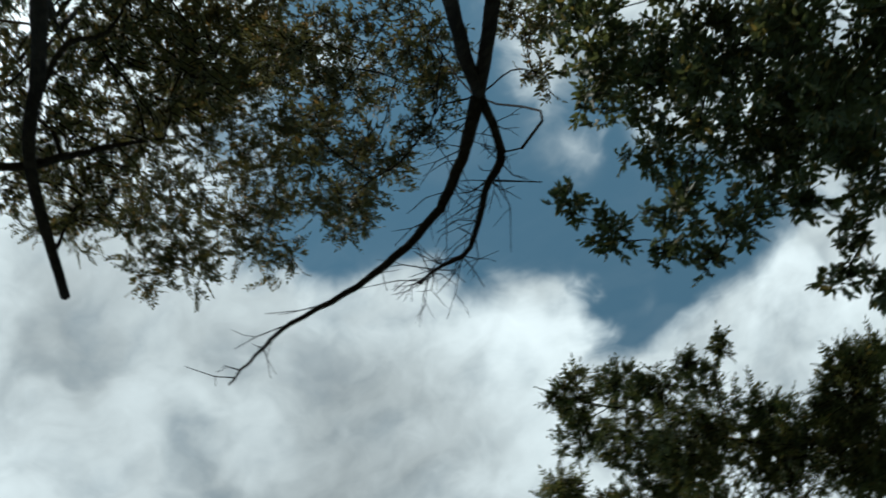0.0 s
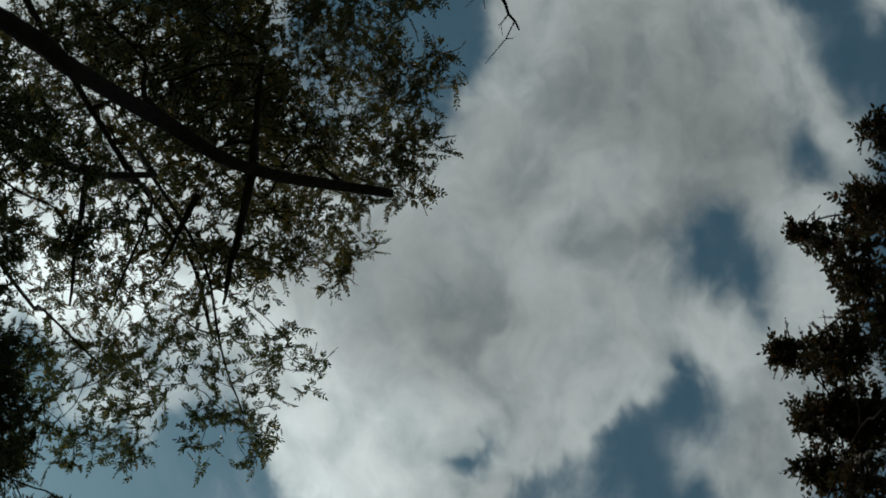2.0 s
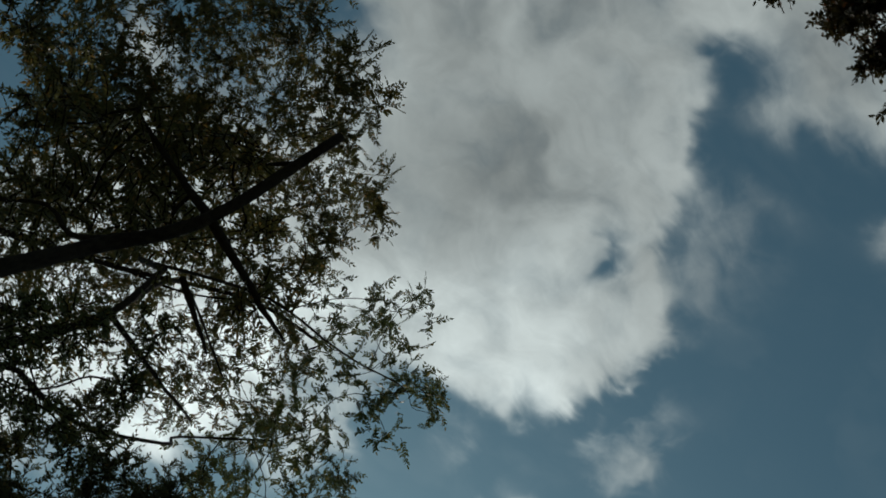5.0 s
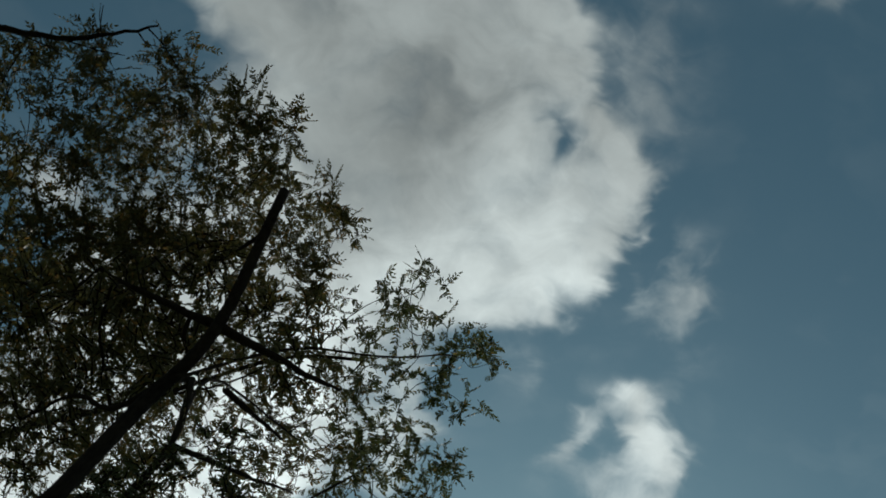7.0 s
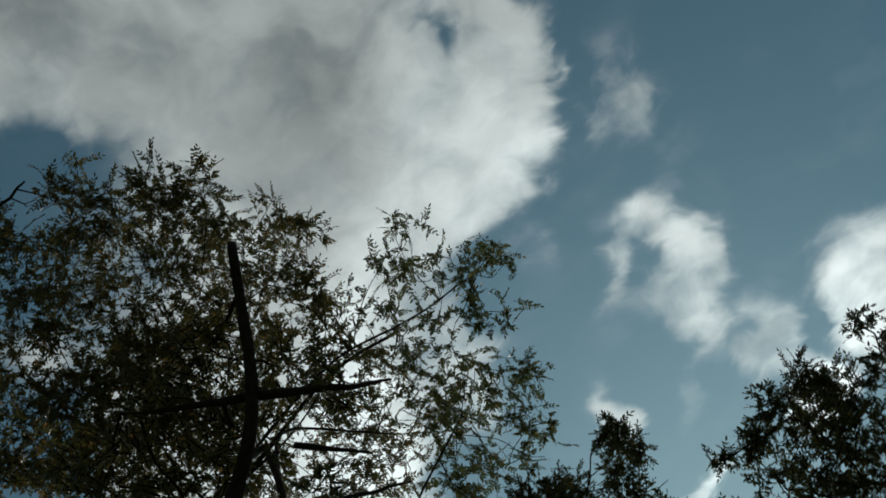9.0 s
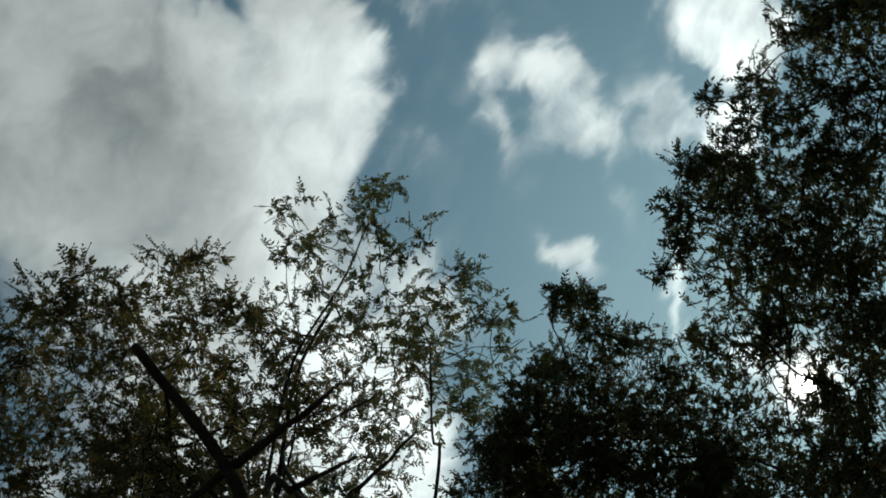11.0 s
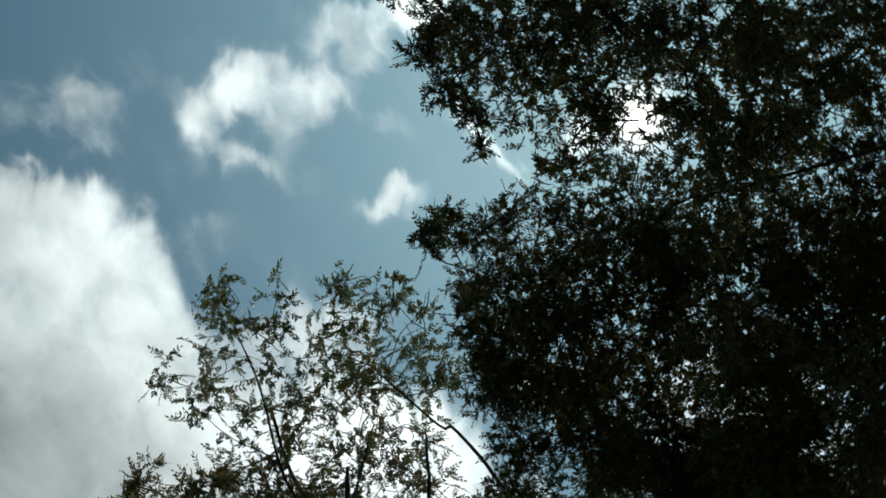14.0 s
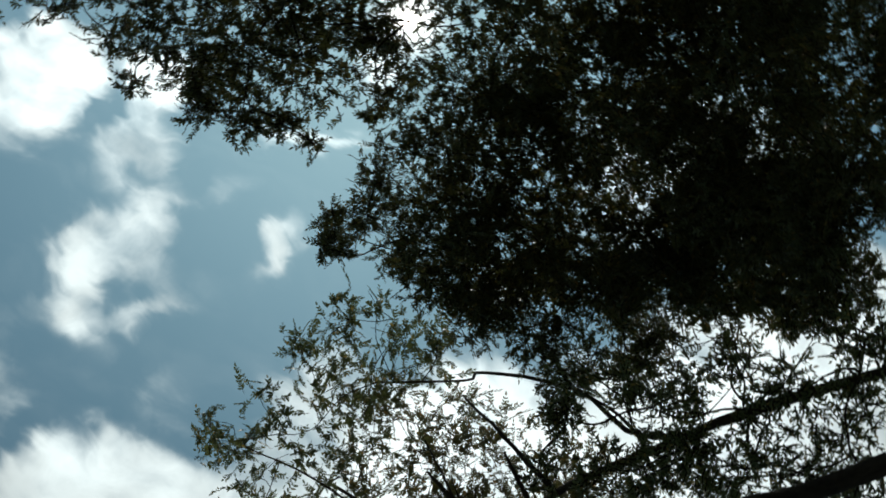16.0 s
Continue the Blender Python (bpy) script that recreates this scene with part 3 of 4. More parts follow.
TALL_CROWN_MORE = [
    (-7.23, 4.19, 21.03, 1.21, 1.84), (-2.47, 4.12, 21.89, 0.49, 1.44), (-3.21, 4.29, 18.97, 0.75, 1.15), (-5.01, 5.47, 21.49, 1.1, 1.31),
    (-6.26, 5.44, 20.34, 1.17, 1.31), (-6.96, 5.34, 18.7, 1.09, 1.31), (-2.28, 4.36, 18.95, 0.56, 0.82), (-2.39, 6.36, 22.21, 0.67, 0.82),
    (-3.21, 6.02, 20.37, 0.83, 0.82), (-4.74, 6.85, 20.94, 1.09, 0.82), (-6.41, 7.32, 21.06, 1.13, 1.31), (-3.24, 7.45, 21, 0.76, 0.82),
    (-2.05, 7.62, 22.08, 0.68, 0.82),
]
TALL_UNDER = [
    (-4.08, 4.54, 19.91, 0.61, 0.44), (-5.64, 4.07, 21.54, 0.89, 0.7), (-4.17, 3.23, 20.37, 0.72, 0.44), (-5.96, 3.08, 22.24, 0.8, 0.7),
    (-5.47, 1.88, 22.23, 0.68, 0.44), (-2.54, 2.75, 19.12, 0.43, 0.44), (-3.3, 2.03, 19.29, 0.53, 0.44), (-2.74, 1.49, 19.76, 0.34, 0.44),
    (-4.14, 1.1, 22.92, 0.46, 0.44), (-3.33, 0.87, 20.7, 0.23, 0.44), (-4.95, 0.53, 21.27, 0.53, 0.44), (-4.26, 0.2, 19.95, 0.35, 0.35),
    (-5.6, 0.79, 20.57, 0.52, 0.44), (-3.04, 5.1, 19.89, 0.51, 0.35), (-2.37, 4.33, 19.99, 0.4, 0.35),
]
SLENDER_TOP = [
    (-0.19, 4.1, 21.56, 0.3, 0.3), (-0.86, 4.25, 21.49, 0.32, 0.3), (-0.39, 5.04, 22.78, 0.45, 0.3), (-0.39, 5.27, 21.71, 0.38, 0.3),
    (0.52, 5.77, 22.71, 0.4, 0.3), (0.85, 5.9, 22.34, 0.25, 0.3), (-0.01, 6.64, 22.74, 0.35, 0.3), (-0.73, 5.83, 21.49, 0.49, 0.3),
    (-0.96, 4.33, 19.56, 0.43, 0.3), (-0.79, 7.16, 21.93, 0.34, 0.3), (-0.79, 7.94, 22.12, 0.46, 0.3), (-0.19, 8.09, 21.81, 0.28, 0.3),
    (-0.5, 8.29, 20.1, 0.23, 0.3), (-0.99, 8.28, 20.77, 0.44, 0.3), (-0.77, 8.04, 18.46, 0.39, 0.3), (-1.75, 7.07, 21.75, 0.56, 0.3),
    (-1.52, 7.5, 20.39, 0.48, 0.3), (-1.56, 7.86, 18.84, 0.5, 0.3), (-0.87, 3.9, 19.33, 0.38, 0.36),
]
SLENDER_TOP_MORE = [
    (-0.39, 4.32, 22.82, 0.22, 0.36), (0, 5.92, 23.05, 0.4, 0.36), (0.56, 4.9, 19.21, 0.21, 0.36), (-0.74, 5.27, 22.35, 0.39, 0.36),
    (-1.53, 5.35, 20.5, 0.46, 0.36), (-0.93, 5.72, 19.23, 0.53, 0.36), (-0.26, 5.79, 19.89, 0.3, 0.36), (-1.13, 7.47, 21.49, 0.66, 0.36),
    (-0.28, 7.81, 21.88, 0.34, 0.36), (-1.54, 6.79, 18.29, 0.56, 0.36), (-0.56, 7.76, 20.67, 0.43, 0.36), (-1.54, 4.18, 19.14, 0.33, 0.36),
]
SLENDER_LOW = [
    (0.76, 6.01, 21.93, 0.27, 0.4), (0.18, 6.13, 20.1, 0.32, 0.4), (0.03, 5.89, 22.71, 0.45, 0.4), (-0.17, 8.48, 22.26, 0.4, 0.4),
    (-0.6, 8.05, 20.14, 0.42, 0.4), (-0.85, 7.84, 22.56, 0.58, 0.4), (-1.57, 6.39, 19.8, 0.5, 0.4), (-0.55, 5.44, 19.12, 0.38, 0.4),
    (-1.62, 8.26, 20.42, 0.58, 0.4), (-1.74, 6.63, 18.36, 0.47, 0.4), (-2.21, 7.42, 18.76, 0.58, 0.4), (-1.63, 5.53, 20.53, 0.46, 0.4),
    (-3.28, 7.79, 20.42, 0.53, 0.4), (-2.23, 5.85, 19.18, 0.43, 0.4), (-2.2, 7.81, 17.82, 0.56, 0.4),
]
WALL_CROWN = [
    (0.29, 5.59, 12.32, 0.2, 1.7), (0.24, 4.77, 11.24, 0.15, 1.7), (-0.08, 6.19, 12.22, 0.28, 1.27), (0.17, 6.31, 11.98, 0.16, 1.27),
    (-0.4, 5.18, 11.16, 0.33, 1.27), (-0.49, 6.08, 10.82, 0.4, 1.27), (-0.89, 5.76, 11.16, 0.52, 1.27), (-0.85, 5.18, 11.85, 0.35, 1.7),
    (-1.35, 6.41, 10.86, 0.58, 1.27), (-1.58, 5.64, 11.22, 0.58, 2.21), (-1.52, 5.02, 11.75, 0.41, 2.21), (-2.43, 6.64, 11.48, 0.63, 1.55),
    (-2.39, 5.38, 11.01, 0.46, 2.21), (-2.03, 4.78, 11.24, 0.34, 2.21), (-1.05, 7.21, 10.68, 0.48, 1.7), (-1.72, 6.45, 9.63, 0.54, 1.7),
    (-2.53, 6.35, 9.65, 0.6, 2.55), (-3.32, 6.61, 11.3, 0.51, 3.82), (-3.3, 6.91, 9.57, 0.63, 2.55),
]
WALL_CROWN_MORE = [
    (-3.53, 6.28, 10.08, 0.46, 3.82), (-3.5, 5.89, 8.6, 0.56, 3.82), (-4.18, 5.75, 9.7, 0.39, 3.82), (-2.09, 7.38, 9.82, 0.64, 2.55),
    (-2.43, 6.7, 8.41, 0.56, 2.55), (-3.67, 7.65, 8.99, 0.7, 2.55), (-2.01, 8.21, 9.18, 0.77, 2.55), (-2.59, 7.36, 7.73, 0.72, 2.55),
    (-1.27, 7.73, 9.87, 0.53, 1.7), (-2.43, 4.43, 11.39, 0.28, 2.21), (-3.07, 5.07, 11.46, 0.3, 1.7),
]
SUNWARD_CROWN = [
    (2.83, 4.41, 8.67, 0.2, 1.5), (3.17, 5.01, 9.03, 0.29, 1.5), (2.55, 4.81, 9.44, 0.2, 1.12), (2, 4.15, 8.28, 0.19, 1.12),
    (1.99, 3.94, 8.5, 0.08, 1.5), (1.7, 4.61, 9.6, 0.16, 1.5), (1.95, 5.14, 9.91, 0.26, 1.5), (1.28, 4.23, 8.9, 0.15, 1.5),
    (1.03, 4.56, 9.21, 0.14, 1.5), (0.73, 4.67, 9.48, 0.08, 1.5), (1.4, 4.65, 8.79, 0.31, 1.12), (2.33, 4.74, 8.63, 0.36, 1.12),
    (2.63, 4.91, 8.29, 0.36, 1.12), (1.79, 4.99, 8.6, 0.36, 1.12), (2.22, 5.49, 8.69, 0.38, 1.12), (0.93, 4.73, 8.74, 0.27, 0.83),
    (1.28, 5.13, 8.6, 0.34, 1.5), (1.64, 5.94, 8.92, 0.4, 1.12), (0.49, 4.6, 8.19, 0.23, 0.83),
]
SUNWARD_CROWN_MORE = [
    (0.8, 5.5, 8.84, 0.26, 1.5), (1.09, 6.02, 8.83, 0.34, 1.4), (0.3, 5.17, 8.47, 0.22, 0.77), (0.44, 5.54, 7.93, 0.26, 1.4),
    (-0.03, 6.08, 8.97, 0.3, 0.77), (2.47, 5.23, 7.9, 0.49, 1.05), (1.64, 5.51, 7.74, 0.48, 1.05), (0.85, 6.13, 7.94, 0.51, 1.4),
    (3.38, 5.18, 8.8, 0.39, 1.4), (3.33, 4.57, 7.71, 0.47, 1.4), (3.28, 4.35, 8.46, 0.27, 1.4), (-0.07, 5.95, 7.84, 0.41, 1.4),
]
BACK_CROWN = [
    (-2.08, 9.87, 10.83, 0.51, 1.2), (-2.59, 9.27, 9.85, 0.47, 1.2), (-3, 8.7, 8.96, 0.44, 1.2), (-3.68, 8.94, 8.77, 0.45, 1.2),
    (-1.94, 8.63, 10.72, 0.47, 0.8), (-3.52, 9.31, 10.42, 0.5, 1.2), (-4.37, 9.73, 10.33, 0.52, 1.2), (-2.54, 8.18, 10.99, 0.47, 1.2),
    (-4.31, 9.19, 11.03, 0.52, 1.2), (-4.79, 8.9, 10.26, 0.5, 1.2), (-2.61, 7.66, 11.61, 0.48, 0.8), (-3.28, 7.7, 11.11, 0.47, 1.2),
    (-4.08, 8.02, 10.97, 0.49, 1.2), (-4.96, 8.47, 10.94, 0.51, 1.2), (-3.89, 7.25, 11.4, 0.48, 1.8), (-4.86, 7.81, 11.54, 0.51, 1.8),
    (-3.24, 6.49, 12.33, 0.48, 1.04), (-3.75, 6.33, 11.46, 0.46, 1.8), (-4.72, 6.89, 11.69, 0.49, 1.8),
]
BACK_CROWN_MORE = [
    (-1, 8.62, 13.05, 0.46, 0.52), (-1.52, 7.99, 11.76, 0.42, 0.7), (-2.36, 8.76, 12.2, 0.45, 0.7), (-1.04, 8.11, 13.79, 0.47, 0.52),
    (-1.57, 7.51, 12.37, 0.42, 0.52), (-2.09, 7.27, 11.55, 0.4, 0.7), (-1.37, 6.47, 12.28, 0.4, 0.52), (-2.28, 7.41, 13.18, 0.45, 0.91),
    (-2.94, 7.52, 12.77, 0.44, 0.36), (-1.68, 6.84, 14.48, 0.47, 0.91), (-2.37, 6.91, 13.94, 0.46, 0.91), (-2.64, 6.21, 12.17, 0.4, 0.91),
]
SHADE_CROWN = [
    (2.08, 6.62, 12.05, 0.43, 0.8), (2.07, 6.21, 10.33, 0.37, 0.6), (2.44, 7.21, 10.67, 0.41, 0.6), (2.64, 7.64, 10.26, 0.41, 0.6),
    (1.36, 6.9, 12.55, 0.45, 0.32), (1.65, 7.56, 12.25, 0.45, 0.8), (1.74, 7.17, 10.66, 0.4, 0.8), (2.16, 8.51, 11.28, 0.45, 0.6),
    (0.8, 7.25, 12.07, 0.44, 0.32), (1, 6.93, 10.56, 0.39, 0.8), (1.28, 7.72, 10.58, 0.41, 0.8), (1.43, 7.51, 9.52, 0.38, 0.8),
    (0.03, 7.26, 12.14, 0.44, 0.6), (0.32, 7.57, 11.42, 0.43, 0.32), (0.6, 8.45, 11.46, 0.45, 0.8), (0.87, 8.75, 10.84, 0.44, 0.8),
    (-0.47, 7.45, 11.49, 0.43, 0.6), (-0.19, 8.08, 11.23, 0.43, 0.32), (0.1, 8.25, 10.49, 0.42, 0.8),
]
SHADE_CROWN_MORE = [
    (0.36, 7.79, 9.24, 0.38, 0.8), (-1.18, 7.26, 11.28, 0.42, 0.8), (-0.73, 6.79, 9.75, 0.37, 0.8), (-0.51, 7.45, 9.68, 0.38, 0.8),
    (-0.36, 9.03, 10.48, 0.44, 0.8), (0.91, 9.58, 10.62, 0.48, 0.8), (0.86, 8.22, 8.67, 0.39, 0.8), (0.12, 8.7, 9.2, 0.48, 0.8),
    (-0.02, 8.77, 10.06, 0.38, 0.8), (-0.79, 9.75, 9.93, 0.54, 0.8), (1.42, 8.79, 8.68, 0.47, 0.8), (1.58, 8.14, 9.17, 0.35, 0.8),
    (0.23, 8.89, 8.65, 0.47, 0.8),
]
EDGE_CROWN = [
    (0.79, 9.51, 10.37, 0.43, 0.8), (0.37, 10.16, 10.2, 0.44, 0.8), (0, 9.7, 9.17, 0.41, 0.8), (-0.36, 9.91, 8.72, 0.4, 0.8),
    (0.43, 8.67, 10.4, 0.41, 0.8), (0.04, 8.94, 9.91, 0.4, 0.8), (-0.35, 9.41, 9.62, 0.41, 0.8), (-0.63, 8.96, 8.65, 0.38, 0.8),
    (-0.28, 8.78, 10.66, 0.42, 0.8), (-0.79, 10.1, 11.11, 0.46, 0.8), (-1.02, 9.28, 9.65, 0.41, 0.8), (-1.52, 10.29, 9.77, 0.44, 1.2),
    (-0.56, 7.69, 10.37, 0.39, 0.8), (-1.1, 9.07, 11, 0.43, 0.8), (-1.53, 9.57, 10.67, 0.44, 0.8), (-1.87, 9.72, 10.06, 0.43, 1.2),
    (-1.37, 8.21, 11.11, 0.42, 0.8), (-1.74, 8.52, 10.61, 0.41, 0.8), (-2.19, 9.17, 10.46, 0.43, 1.2),
]
EDGE_CROWN_MORE = [
    (-2.7, 10, 10.43, 0.45, 1.2),
]
WOOD_CROWN = [
    (-1.22, 5.98, 11.84, 0.39, 0.6), (-1.21, 6.54, 11.3, 0.38, 0.6), (-1.47, 8.28, 12.31, 0.44, 0.8), (-1.53, 9.24, 12.13, 0.46, 0.8),
    (-1.35, 9.05, 10.76, 0.42, 0.8), (-1.31, 9.4, 10.08, 0.41, 0.8), (-2.17, 6.43, 13.31, 0.44, 1.04), (-1.88, 6.36, 11.6, 0.39, 1.04),
    (-1.92, 7.12, 11.35, 0.4, 0.8), (-1.87, 7.59, 10.73, 0.39, 0.8), (-2.06, 8.88, 11.04, 0.43, 0.8), (-1.89, 8.86, 9.98, 0.4, 1.2),
    (-2.54, 5.95, 11.84, 0.39, 1.04), (-2.86, 7.32, 12.48, 0.44, 1.04), (-3.02, 8.45, 12.56, 0.46, 0.8), (-2.54, 7.9, 10.65, 0.4, 1.2),
    (-2.78, 9.24, 10.96, 0.44, 1.2), (-2.54, 9.16, 9.87, 0.41, 1.2), (-3.68, 6.42, 13.34, 0.45, 1.04),
]
WOOD_CROWN_MORE = [
    (-3.45, 6.77, 12.27, 0.43, 1.56), (-3.17, 6.93, 11.11, 0.4, 1.8), (-3.1, 7.43, 10.55, 0.39, 1.2), (-2.9, 7.6, 9.7, 0.38, 1.2),
    (-3.22, 8.98, 10.09, 0.42, 1.2), (-2.68, 6.47, 11.71, 0.38, 0.98), (-2.98, 6.5, 10.85, 0.36, 1.68), (-3.56, 7.12, 10.82, 0.38, 1.68),
    (-3.93, 7.34, 10.3, 0.37, 1.12), (-3.46, 6.54, 12.72, 0.41, 0.98), (-3.38, 6.02, 10.92, 0.36, 1.68), (-4.64, 7.63, 12.26, 0.43, 1.68),
    (-4.54, 7.15, 10.75, 0.39, 1.68), (-3.79, 5.8, 12.44, 0.4, 0.75), (-4.12, 6.01, 11.73, 0.39, 1.12), (-4.95, 6.87, 12.06, 0.42, 1.68),
    (-5.37, 7.19, 11.55, 0.42, 1.68), (-1.05, 9.4, 10.2, 0.4, 0.75), (-1.41, 9.57, 9.59, 0.39, 1.12),
]
WOOD_CROWN_REST = [
    (-2.2, 10, 9.9, 0.41, 1.12),
]
POPLAR_CROWN = [
    (0.18, 5.94, 13.01, 0.21, 1.27), (0.01, 5.68, 11.96, 0.25, 1.27), (-0.45, 5.92, 13.06, 0.24, 1.27), (0.11, 5.63, 11.17, 0.19, 1.27),
    (0.12, 6.17, 11.36, 0.18, 1.27), (-0.77, 5.91, 12.42, 0.39, 1.27), (-0.51, 6.72, 12.69, 0.41, 1.27), (-0.28, 6.56, 11.44, 0.34, 1.27),
    (-1.15, 5.24, 11.45, 0.35, 2.21), (-1.02, 5.66, 10.91, 0.46, 1.27), (-0.93, 6.8, 11.46, 0.44, 1.27), (-1.56, 5.05, 11.37, 0.29, 2.21),
    (-0.46, 7.61, 11.83, 0.4, 1.27), (-0.97, 7.85, 11.71, 0.47, 1.7),
]
LOW_CROWN = [
    (-1.34, 2.47, 7.6, 0.15, 0.6), (-1.79, 2.7, 7.5, 0.17, 0.6), (-2.42, 3.42, 7.83, 0.16, 0.6), (-1.9, 2.52, 8.19, 0.21, 0.62),
    (-2.37, 2.87, 8.14, 0.19, 0.84), (-2.48, 3, 7.14, 0.18, 0.6), (-2.66, 2.67, 6.79, 0.2, 0.6), (-2.6, 2.52, 7.22, 0.17, 0.6),
    (-2.71, 2.8, 7.98, 0.16, 0.6), (-2.65, 3.25, 6.73, 0.17, 0.9), (-1.36, 2.25, 7.96, 0.14, 0.39), (-3.09, 2.59, 7.13, 0.21, 0.6),
    (-2.08, 3.35, 8.81, 0.21, 0.55), (-2.57, 3.61, 8.95, 0.2, 0.55), (-2.6, 2.94, 7.64, 0.19, 0.55), (-3.62, 3.23, 8.53, 0.24, 0.55),
    (-2.41, 2.84, 8.78, 0.21, 0.77), (-3.01, 3.02, 8.85, 0.22, 0.77), (-3.09, 3.32, 7.3, 0.19, 0.55),
]
LOW_CROWN_MORE = [
    (-1.78, 3.62, 9.13, 0.2, 0.55),
]
BROAD_CROWN = [
    (-5.68, -0.37, 9.59, 0.36, 1.2), (-5.3, -0.8, 9.74, 0.25, 1.2), (-6.46, -1.11, 10.33, 0.51, 1.2), (-6.01, -1.2, 8.57, 0.48, 1.2),
    (-6.16, -1.55, 7.96, 0.51, 1.2), (-5.97, -1.57, 10.61, 0.34, 1.2), (-6.38, -1.9, 10.13, 0.45, 1.2), (-6.92, -2.4, 9.92, 0.46, 1.2),
    (-6.52, -2.44, 8.63, 0.36, 1.2), (-5.09, -1.55, 11.07, 0.17, 1.2), (-5.18, -2.03, 10.88, 0.23, 1.2), (-4.87, -1.97, 9.27, 0.22, 1.2),
    (-5.17, -2.41, 10.33, 0.12, 1.2), (-5.45, -2.73, 10.32, 0.14, 1.2), (-5.76, -2.52, 9.76, 0.27, 1.2), (-6.03, -2.6, 9.17, 0.21, 1.2),
    (-5.69, -2.93, 8.64, 0.17, 1.2), (-5.49, -3.16, 8.82, 0.16, 1.2), (-5.52, -3.3, 8.41, 0.17, 1.2),
]
BROAD_CROWN_MORE = [
    (-6.48, -1.93, 7.76, 0.52, 1.2), (-7.16, -1.02, 8.92, 0.58, 1.2), (-6.24, -0.35, 8.88, 0.55, 1.2), (-5.97, 0.02, 10.44, 0.33, 1.2),
    (-5.74, -1.28, 8.94, 0.34, 1.2), (-7.21, -2.09, 10.07, 0.41, 1.2), (-6.1, -2.74, 8.54, 0.3, 1.2), (-6.66, -2.59, 10.32, 0.35, 1.2),
    (-6.12, -0.99, 10.52, 0.34, 1.2), (-7.3, -2.51, 9.86, 0.41, 1.2), (-6.16, -2.23, 11.02, 0.27, 1.2),
]
ROUND_CROWN = [
    (-3.75, -2.91, 10.98, 0.21, 1.45), (-4.85, -3.78, 12.81, 0.26, 1.45), (-4.97, -3.91, 12.09, 0.22, 1.45), (-5.51, -4.09, 12.49, 0.13, 1.45),
    (-5.47, -4.38, 12.31, 0.2, 1.45), (-4.13, -3.96, 12.98, 0.29, 1.45), (-4.28, -3.99, 11.97, 0.41, 1.45), (-4.13, -3.79, 10.41, 0.36, 1.45),
    (-4.16, -4.66, 12.23, 0.39, 1.45), (-5.12, -3.5, 10.58, 0.09, 1.45), (-3.15, -3.76, 11.58, 0.23, 1.45), (-2.99, -4.5, 12.38, 0.22, 1.45),
    (-3.43, -4.42, 11.9, 0.3, 1.45), (-3.42, -4.71, 11.44, 0.42, 1.45), (-4.41, -5.28, 12.45, 0.47, 1.45), (-3.08, -4.96, 12, 0.32, 1.45),
    (-4.78, -4.52, 10.82, 0.56, 1.45), (-3.77, -4.95, 10.7, 0.6, 1.45), (-3.55, -5.96, 12.12, 0.57, 1.45),
]
ROUND_CROWN_MORE = [
    (-5.42, -4.46, 9.67, 0.39, 1.8), (-5.18, -4.95, 9.67, 0.51, 1.8), (-5.61, -4.28, 9.83, 0.23, 1.8), (-6.87, -5.18, 11.24, 0.2, 1.8),
    (-4.92, -4.73, 10.22, 0.46, 1.8),
]
DARK_CROWN = [
    (0.4, -1.81, 9.32, 0.08, 1.7), (0.53, -2.06, 9.8, 0.12, 1.7), (0.37, -2.15, 8.99, 0.13, 1.7), (0.69, -1.85, 8.77, 0.17, 1.7),
    (1.14, -1.38, 9.46, 0.1, 1.7), (1.3, -1.64, 9.89, 0.13, 1.7), (1.15, -1.57, 8.75, 0.18, 1.7), (1.75, -1.62, 9.77, 0.22, 1.7),
    (1.72, -1.43, 10.05, 0.1, 1.7), (2.04, -1.28, 9.8, 0.1, 1.7), (2.16, -1.43, 9.77, 0.2, 1.7), (2.04, -0.86, 8.4, 0.14, 1.7),
    (1.15, -2.12, 9.44, 0.31, 1.7), (1.93, -1.85, 9.8, 0.32, 1.7), (0.49, -2.21, 8.39, 0.3, 1.7), (-0.06, -2.36, 8.77, 0.1, 1.7),
    (2.24, -1.33, 8.73, 0.31, 1.7),
]
FORKED_CROWN = [
    (-3.71, 1.17, 9.64, 0.28, 0.8), (-4.08, 0.86, 9.3, 0.32, 0.8), (-3.53, 0.7, 9.63, 0.23, 0.8), (-4.14, 0.49, 10.06, 0.3, 0.8),
    (-3.94, 0.53, 8.47, 0.25, 0.8), (-3.59, 0.03, 8.74, 0.19, 0.8), (-3.17, 0.24, 9.04, 0.17, 0.8), (-3.27, -0.02, 9, 0.12, 0.8),
    (-2.84, 0.01, 9.02, 0.13, 0.8), (-3.26, -0.26, 10.75, 0.1, 0.8), (-3.59, 1.28, 10.35, 0.3, 1.28), (-2.98, 0.55, 9, 0.19, 0.8),
    (-4.9, 0.16, 9.11, 0.21, 0.8), (-4.62, -0.25, 8.83, 0.14, 0.8), (-4.14, 0.21, 9.07, 0.22, 0.8),
]
